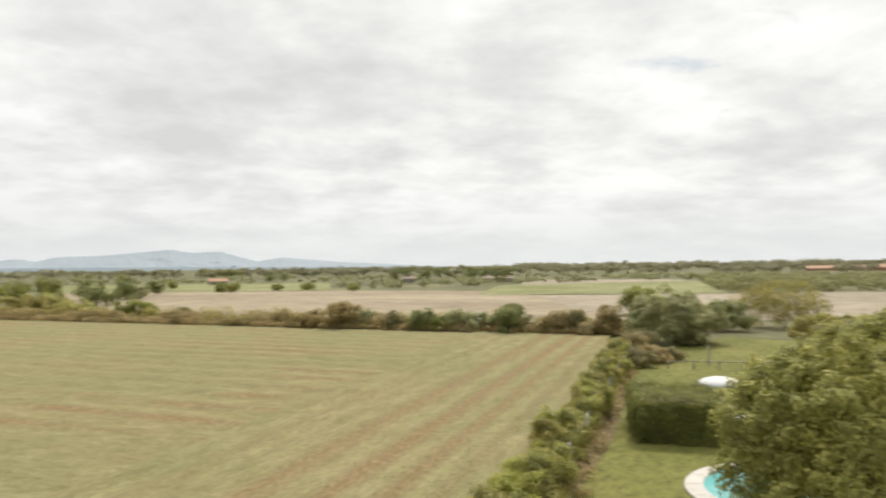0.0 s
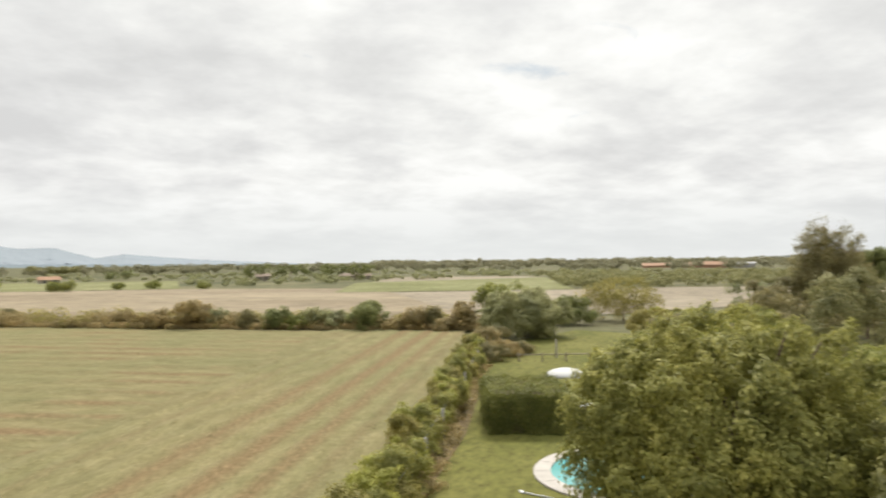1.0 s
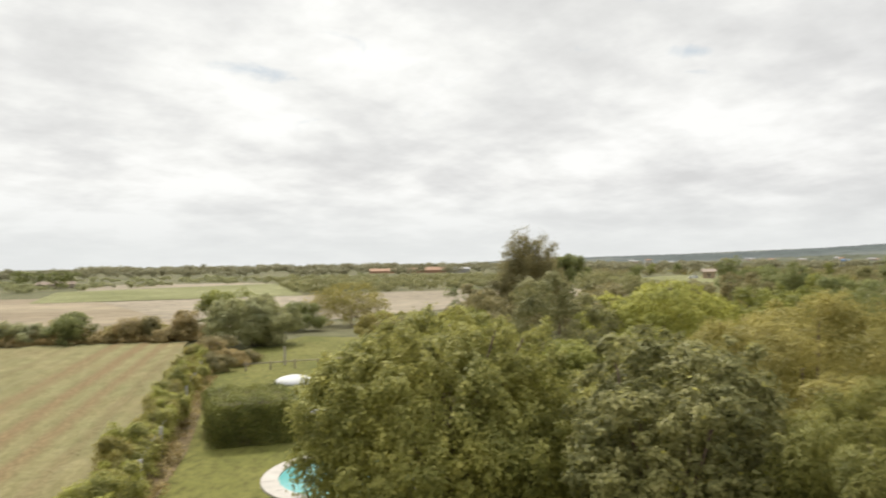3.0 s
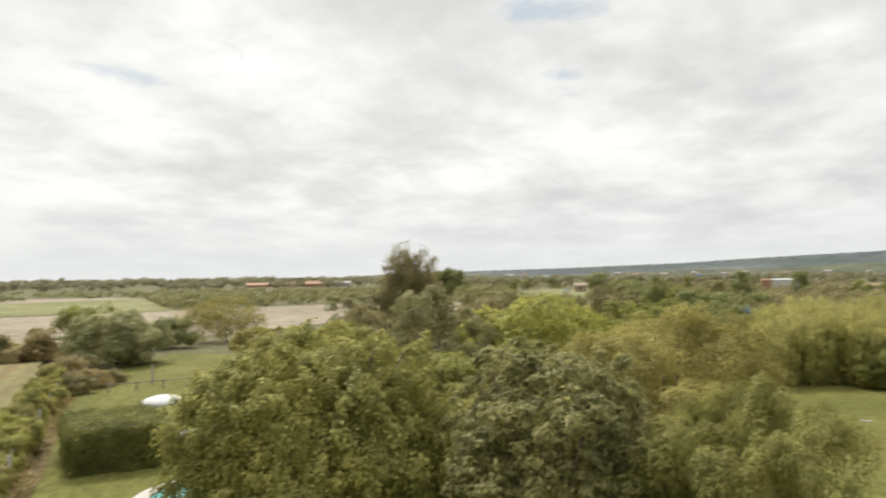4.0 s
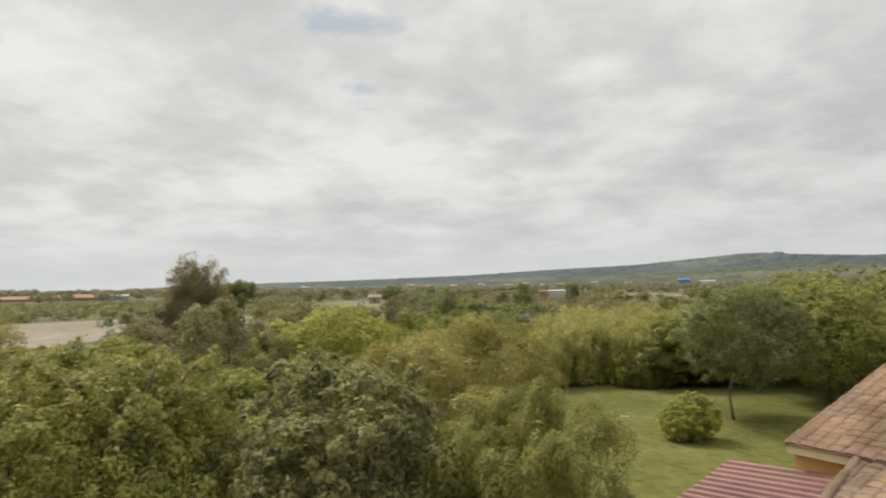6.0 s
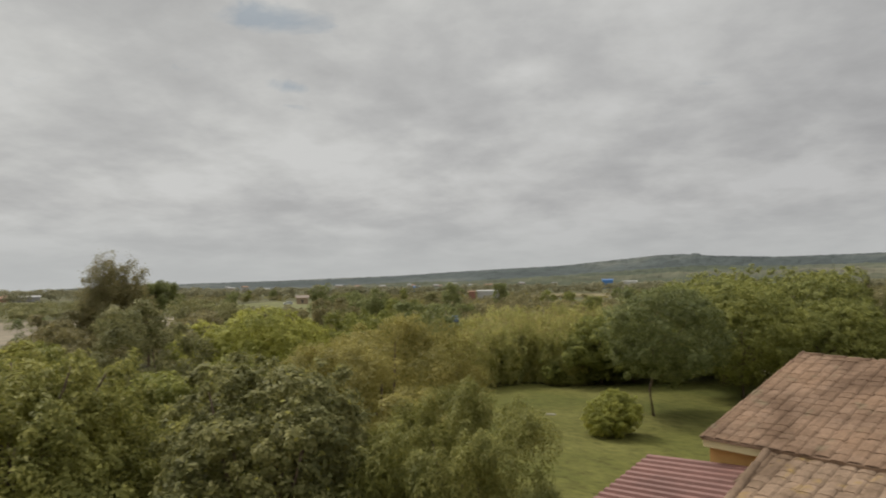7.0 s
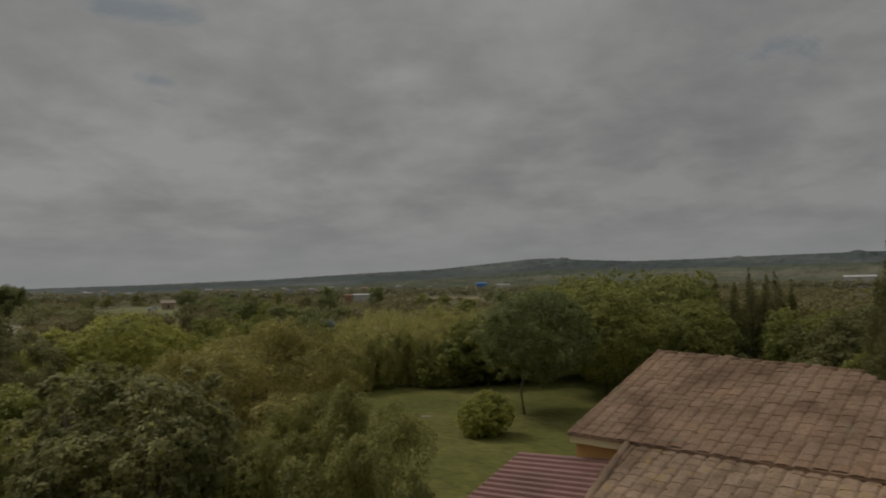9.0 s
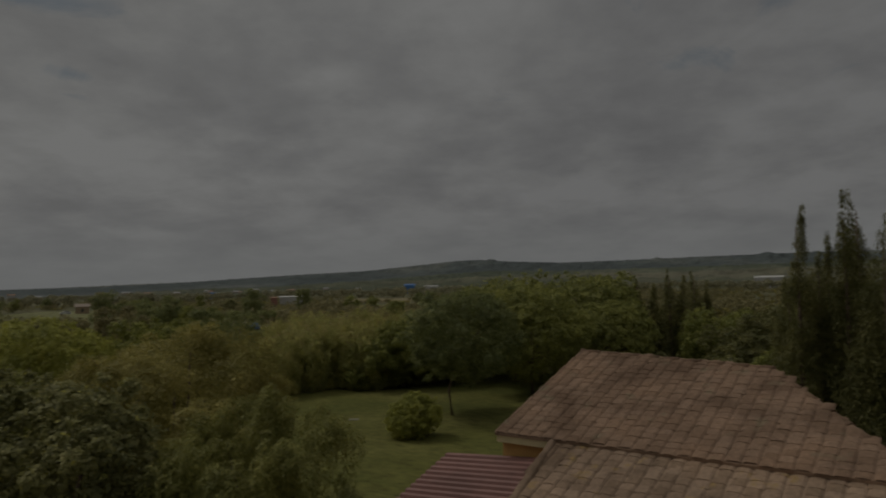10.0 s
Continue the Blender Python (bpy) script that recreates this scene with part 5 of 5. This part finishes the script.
def cap_row(parent, name, a, b, mat, radius=0.1, step=0.42):
    """A run of overlapping half-round cap tiles from a to b."""
    d = b - a
    n = max(1, int(d.length / step))
    q = d.to_track_quat("Y", "Z")
    bm = bmesh.new()
    ring = []
    for v, sc, up in ((0, 0.86, 0.0), (step * 1.08, 1.0, 0.012)):
        ring.append([bm.verts.new((-radius * sc * math.cos(math.pi * k / 6), v, up + radius * 0.85 * sc * math.sin(math.pi * k / 6))) for k in range(7)])
    for k in range(6):
        bm.faces.new((ring[0][k], ring[0][k + 1], ring[1][k + 1], ring[1][k])).smooth = True
    bm.faces.new(ring[1])
    me = bpy.data.meshes.new(name)
    bm.to_mesh(me)
    bm.free()
    me.materials.append(mat)
    for i in range(n):
        ob = new(name, me)
        ob.matrix_world = Matrix.Translation(a + d * (i / n)) @ q.to_matrix().to_4x4()
        ob.parent = parent


def build_house():
    house = tagged(new("house"), "ochre-rendered house with low brown clay-tile roof", "house")
    front = [(0.0, 0.0), (6.62, 0.0), (4.0, 3.12), (0.0, 3.54)]
    back_left, back_right = on_roof(0.0, 6.8), on_roof(3.2, 5.4)
    back_left.z, back_right.z = EAVE.z, EAVE.z + 0.4
    down = Vector((0, 0, 1))
    plan = [on_roof(0.07, 0.15), on_roof(6.2, 0.15), on_roof(3.8, 3.0), on_roof(3.0, 5.2), on_roof(0.07, 6.5)]
    bm = bmesh.new()
    prism(bm, [Vector((p.x, p.y, -0.2)) for p in plan], [Vector((p.x, p.y, EAVE.z + up)) for p, up in zip(plan, (-0.06, -0.06, 0.85, 0.25, -0.06))])
    part("wall", bm, M_OCHRE, house, "ochre rendered wall")
    roof = new("roof")
    roof.parent = house
    tagged(roof, "brown weathered clay tile roof")
    corner = [on_roof(*p) for p in front]
    for nm, ring in (("roof_deck", corner), ("rear_deck", [corner[3], corner[2], back_right, back_left])):
        bm = bmesh.new()
        prism(bm, [p - down * 0.07 for p in ring], [p - down * 0.03 for p in ring])
        part(nm, bm, M_TILE_FAR, roof)
    bm = bmesh.new()
    prism(bm, [corner[0] - down * 0.07 + A * 0.075, corner[3] - down * 0.08 + A * 0.075, back_left - down * 0.07 + A * 0.075], [corner[0] - down * 0.07 + A * 0.2, corner[3] - down * 0.08 + A * 0.2, back_left - down * 0.07 + A * 0.2])
    part("gable", bm, M_OCHRE, house, "ochre rendered gable")
    bm = bmesh.new()
    prism(bm, [on_roof(a, b) * 1 - down * (0.19 + b * PITCH) for a, b in ((0.03, 0.02), (1.14, 0.02), (1.14, 0.05), (0.03, 0.05))], [on_roof(a, b) - down * (0.072 + b * PITCH) for a, b in ((0.03, 0.02), (1.14, 0.02), (1.14, 0.05), (0.03, 0.05))])
    part("fascia", bm, M_CREAM, house, "cream painted board")
    bm = bmesh.new()
    prism(bm, [on_roof(a, b) - down * (0.16 + b * PITCH) for a, b in ((0.03, 0.052), (1.14, 0.052), (1.14, 0.149), (0.03, 0.149))], [on_roof(a, b) - down * (0.135 + b * PITCH) for a, b in ((0.03, 0.052), (1.14, 0.052), (1.14, 0.149), (0.03, 0.149))])
    part("soffit", bm, M_CREAM, house, "cream painted board")
    roof_tiles(roof, front, -0.026, M_TILE_FAR, 81)
    cap_row(roof, "verge_tile", on_roof(0.02, -0.02, -0.035), on_roof(0.02, 3.54, -0.035), M_TILE_FAR, 0.045)
    cap_row(roof, "ridge_tile", on_roof(0.0, 3.5, -0.06), on_roof(4.0, 3.1, -0.06), M_TILE_FAR, 0.075)
    cap_row(roof, "verge_tile", on_roof(4.0, 3.07, -0.075), on_roof(6.6, 0.0, -0.075), M_TILE_FAR, 0.07)
    wing = tagged(new("house_wing"), "lower house wing with lichen-spotted clay tile roof", "house")
    near = [(1.12, 0.1), (1.8, -5.2), (9.5, -5.2), (9.5, 0.1)]
    inner = [(1.45, -0.35), (1.95, -4.9), (9.2, -4.9), (9.2, -0.35)]
    bm = bmesh.new()
    prism(bm, [Vector((*on_roof(*p).xy, -0.2)) for p in inner], [on_roof(*p, -0.18) for p in inner])
    part("wall", bm, M_OCHRE, wing, "ochre rendered wall")
    roof = new("roof")
    roof.parent = wing
    tagged(roof, "lichen-spotted pale clay tile roof")
    bm = bmesh.new()
    prism(bm, [on_roof(*p, -0.17) for p in near], [on_roof(*p, -0.092) for p in near])
    part("roof_deck", bm, M_TILE_NEAR, roof)
    roof_tiles(roof, near, -0.088, M_TILE_NEAR, 82)
    cap_row(roof, "verge_tile", on_roof(1.8, -5.2, -0.1), on_roof(1.17, 0.0, -0.1), M_TILE_NEAR, 0.08)
    # lean-to with ribbed red sheet, sloping like the wing beside it
    porch = tagged(new("lean_to"), "lean-to with faded red ribbed metal roof beside the house", "lean-to")

    def on_sheet(a, b, lift=0.0):
        return on_roof(a, b, -0.55 + 0.08 * a + lift)

    prof, b = [], 0.13
    while b > -5.1:
        prof += [(b, 0.045), (b - 0.06, 0.045), (b - 0.075, 0.0), (b - 0.13, 0.0)]
        b -= 0.145
    bm = bmesh.new()
    top = [[bm.verts.new(on_sheet(a, q, h)) for q, h in prof] for a in (-1.2, 1.38)]
    low = [[bm.verts.new(on_sheet(a, q, h - 0.015)) for q, h in prof] for a in (-1.2, 1.38)]
    for k in range(len(prof) - 1):
        bm.faces.new((top[0][k], top[0][k + 1], top[1][k + 1], top[1][k]))
        bm.faces.new((low[0][k + 1], low[0][k], low[1][k], low[1][k + 1]))
        bm.faces.new((top[0][k + 1], top[0][k], low[0][k], low[0][k + 1]))
    bm.faces.new((top[0][0], top[1][0], low[1][0], low[0][0]))
    part("ribbed_roof", bm, M_RED, porch, "faded red ribbed sheet")
    ring = [(-1.12, 0.1), (-1.0, 0.1), (-1.0, -5.0), (-1.12, -5.0)]
    bm = bmesh.new()
    prism(bm, [on_sheet(*p, -0.2) for p in ring], [on_sheet(*p, -0.02) for p in ring])
    part("beam", bm, M_CREAM, porch)
    for k in range(3):
        ring = [(-1.12, -0.1 - 2.3 * k), (-1.0, -0.1 - 2.3 * k), (-1.0, -0.22 - 2.3 * k), (-1.12, -0.22 - 2.3 * k)]
        bm = bmesh.new()
        prism(bm, [Vector((*on_sheet(*p).xy, -0.1)) for p in ring], [on_sheet(*p, -0.2) for p in ring])
        part("post", bm, M_CREAM, porch)


build_house()


# ---- distant buildings ----
def shed(name, label, az, dist, width, depth, wall_h, roof_h, wall, roof, turn=0.0, wins=3):
    root = tagged(new(name), label, "building")
    root.matrix_world = Matrix.Translation((dist * math.sin(radians(az)), dist * math.cos(radians(az)), 0)) @ Matrix.Rotation(radians(-az + turn), 4, "Z")
    bm = bmesh.new()
    box(bm, -width / 2, 0, -0.2, width / 2, depth, wall_h)
    part("wall", bm, wall, root)
    bm = bmesh.new()
    w, e = width / 2 + 0.4, 0.4
    vs = [bm.verts.new(c) for c in ((-w, -e, wall_h + 0.02), (w, -e, wall_h + 0.02), (w, depth + e, wall_h + 0.02), (-w, depth + e, wall_h + 0.02), (-w, depth / 2, wall_h + roof_h), (w, depth / 2, wall_h + roof_h))]
    for f in ((0, 1, 5, 4), (2, 3, 4, 5), (1, 2, 5), (3, 0, 4), (3, 2, 1, 0)):
        bm.faces.new([vs[i] for i in f])
    part("roof", bm, roof, root)
    for k in range(wins):
        x = -width / 2 + (k + 0.5) * width / wins
        bm = bmesh.new()
        box(bm, x - width * 0.07, -0.06, wall_h * 0.25, x + width * 0.07, 0.02, wall_h * 0.75)
        part("window", bm, M_GLASS, root)
    return root


M_ORANGE = plain("orange_roof", (0.34, 0.2, 0.122), 0.85, vary=0.1, scale=0.05)
M_WHITE = plain("white_wall", (0.52, 0.51, 0.48), 0.85, vary=0.06, scale=0.1)
M_BLUE = plain("blue_panel", (0.07, 0.2, 0.46), 0.5, vary=0.06, scale=0.1)
M_GREYR = plain("grey_roof", (0.34, 0.33, 0.32), 0.8, vary=0.1, scale=0.1)
shed("farm_building", "long low building with orange tile roof on the plain", 32.2, 640, 26, 14, 2.0, 2.2, M_ORANGE, M_ORANGE, 6, 0)
shed("farm_building", "long low building with orange tile roof on the plain", 34.8, 640, 22, 14, 2.2, 2.4, M_ORANGE, M_ORANGE, -4, 0)
shed("farm_building", "orange-roofed building on the plain", 36.4, 620, 18, 12, 2.6, 2.6, M_ORANGE, M_ORANGE, 0, 0)
shed("water_tower", "small white tower beside the orange roofs", 37.3, 600, 2.5, 2.5, 6.4, 0.6, M_WHITE, M_GREYR, 0, 1)
shed("grey_shed", "long grey shed beside the orange roofs", 38.2, 600, 18, 10, 3.4, 1.4, M_GREYR, M_GREYR, 0, 0)
M_SAND = plain("farm_wall", (0.36, 0.32, 0.26), 0.9, vary=0.1, scale=0.2)
M_BROWNR = plain("old_brown_roof", (0.22, 0.165, 0.125), 0.9, vary=0.15, scale=0.2)
shed("farm_house", "low pale farmhouse with red tile roof among trees", -13.4, 345, 8, 6, 1.7, 1.4, M_SAND, M_ORANGE, 8, 2)
shed("farm_house", "low pale farmhouse beside the row of pines", 1.3, 330, 6, 6, 1.9, 1.2, M_SAND, M_BROWNR, 5, 2)
shed("farm_house", "long low farm building under the pines", 8.4, 330, 14, 7, 1.6, 1.1, M_SAND, M_BROWNR, -3, 2)
shed("white_house", "long white building with reddish end on the plain", 72.05, 345, 10.5, 7, 4.6, 0.5, M_WHITE, M_WHITE, 0, 0)
shed("brick_shed", "small reddish shed beside the white building", 70.75, 342, 3.0, 6, 4.5, 0.4, plain("red_brick", (0.31, 0.15, 0.11)), M_ORANGE, 0, 0)
shed("blue_hall", "bright blue warehouse on the plain", 81.4, 900, 13, 10, 10.5, 1.4, M_BLUE, M_BLUE, 0, 0)
shed("white_hall", "low white warehouse on the plain", 83.1, 880, 17, 10, 8.6, 0.8, M_WHITE, M_WHITE, 0, 0)
shed("blue_shed", "small pale blue hall on the plain", 66.3, 800, 9, 8, 6.2, 0.8, M_BLUE, M_BLUE, 0, 0)
shed("white_hall", "long white warehouse below the hills", 108.6, 700, 24, 10, 9.4, 1.4, M_WHITE, M_WHITE, 0, 0)
shed("cottage", "small sand-coloured cottage in the meadow", 57.3, 330, 5.2, 5, 3.0, 1.2, plain("sand_wall", (0.33, 0.25, 0.165)), plain("sand_roof", (0.26, 0.2, 0.15)), 0, 1)
VILLAGE = [plain("village_wall", c, 0.9, vary=0.1, scale=0.05) for c in ((0.42, 0.40, 0.37), (0.50, 0.48, 0.44), (0.40, 0.33, 0.27))]
for k in range(26):
    rr = np.random.default_rng(900 + k)
    shed("village_house", "pale house in a distant village below the hills", 50 + 1.25 * k + rr.uniform(-1, 1), 1150 + 250 * rr.random(), 5 + 9 * rr.random(), 8, 4.0 + 6 * rr.random(), 1.5, VILLAGE[k % 3], M_GREYR if k % 3 else M_ORANGE, rr.uniform(-25, 25), 0)
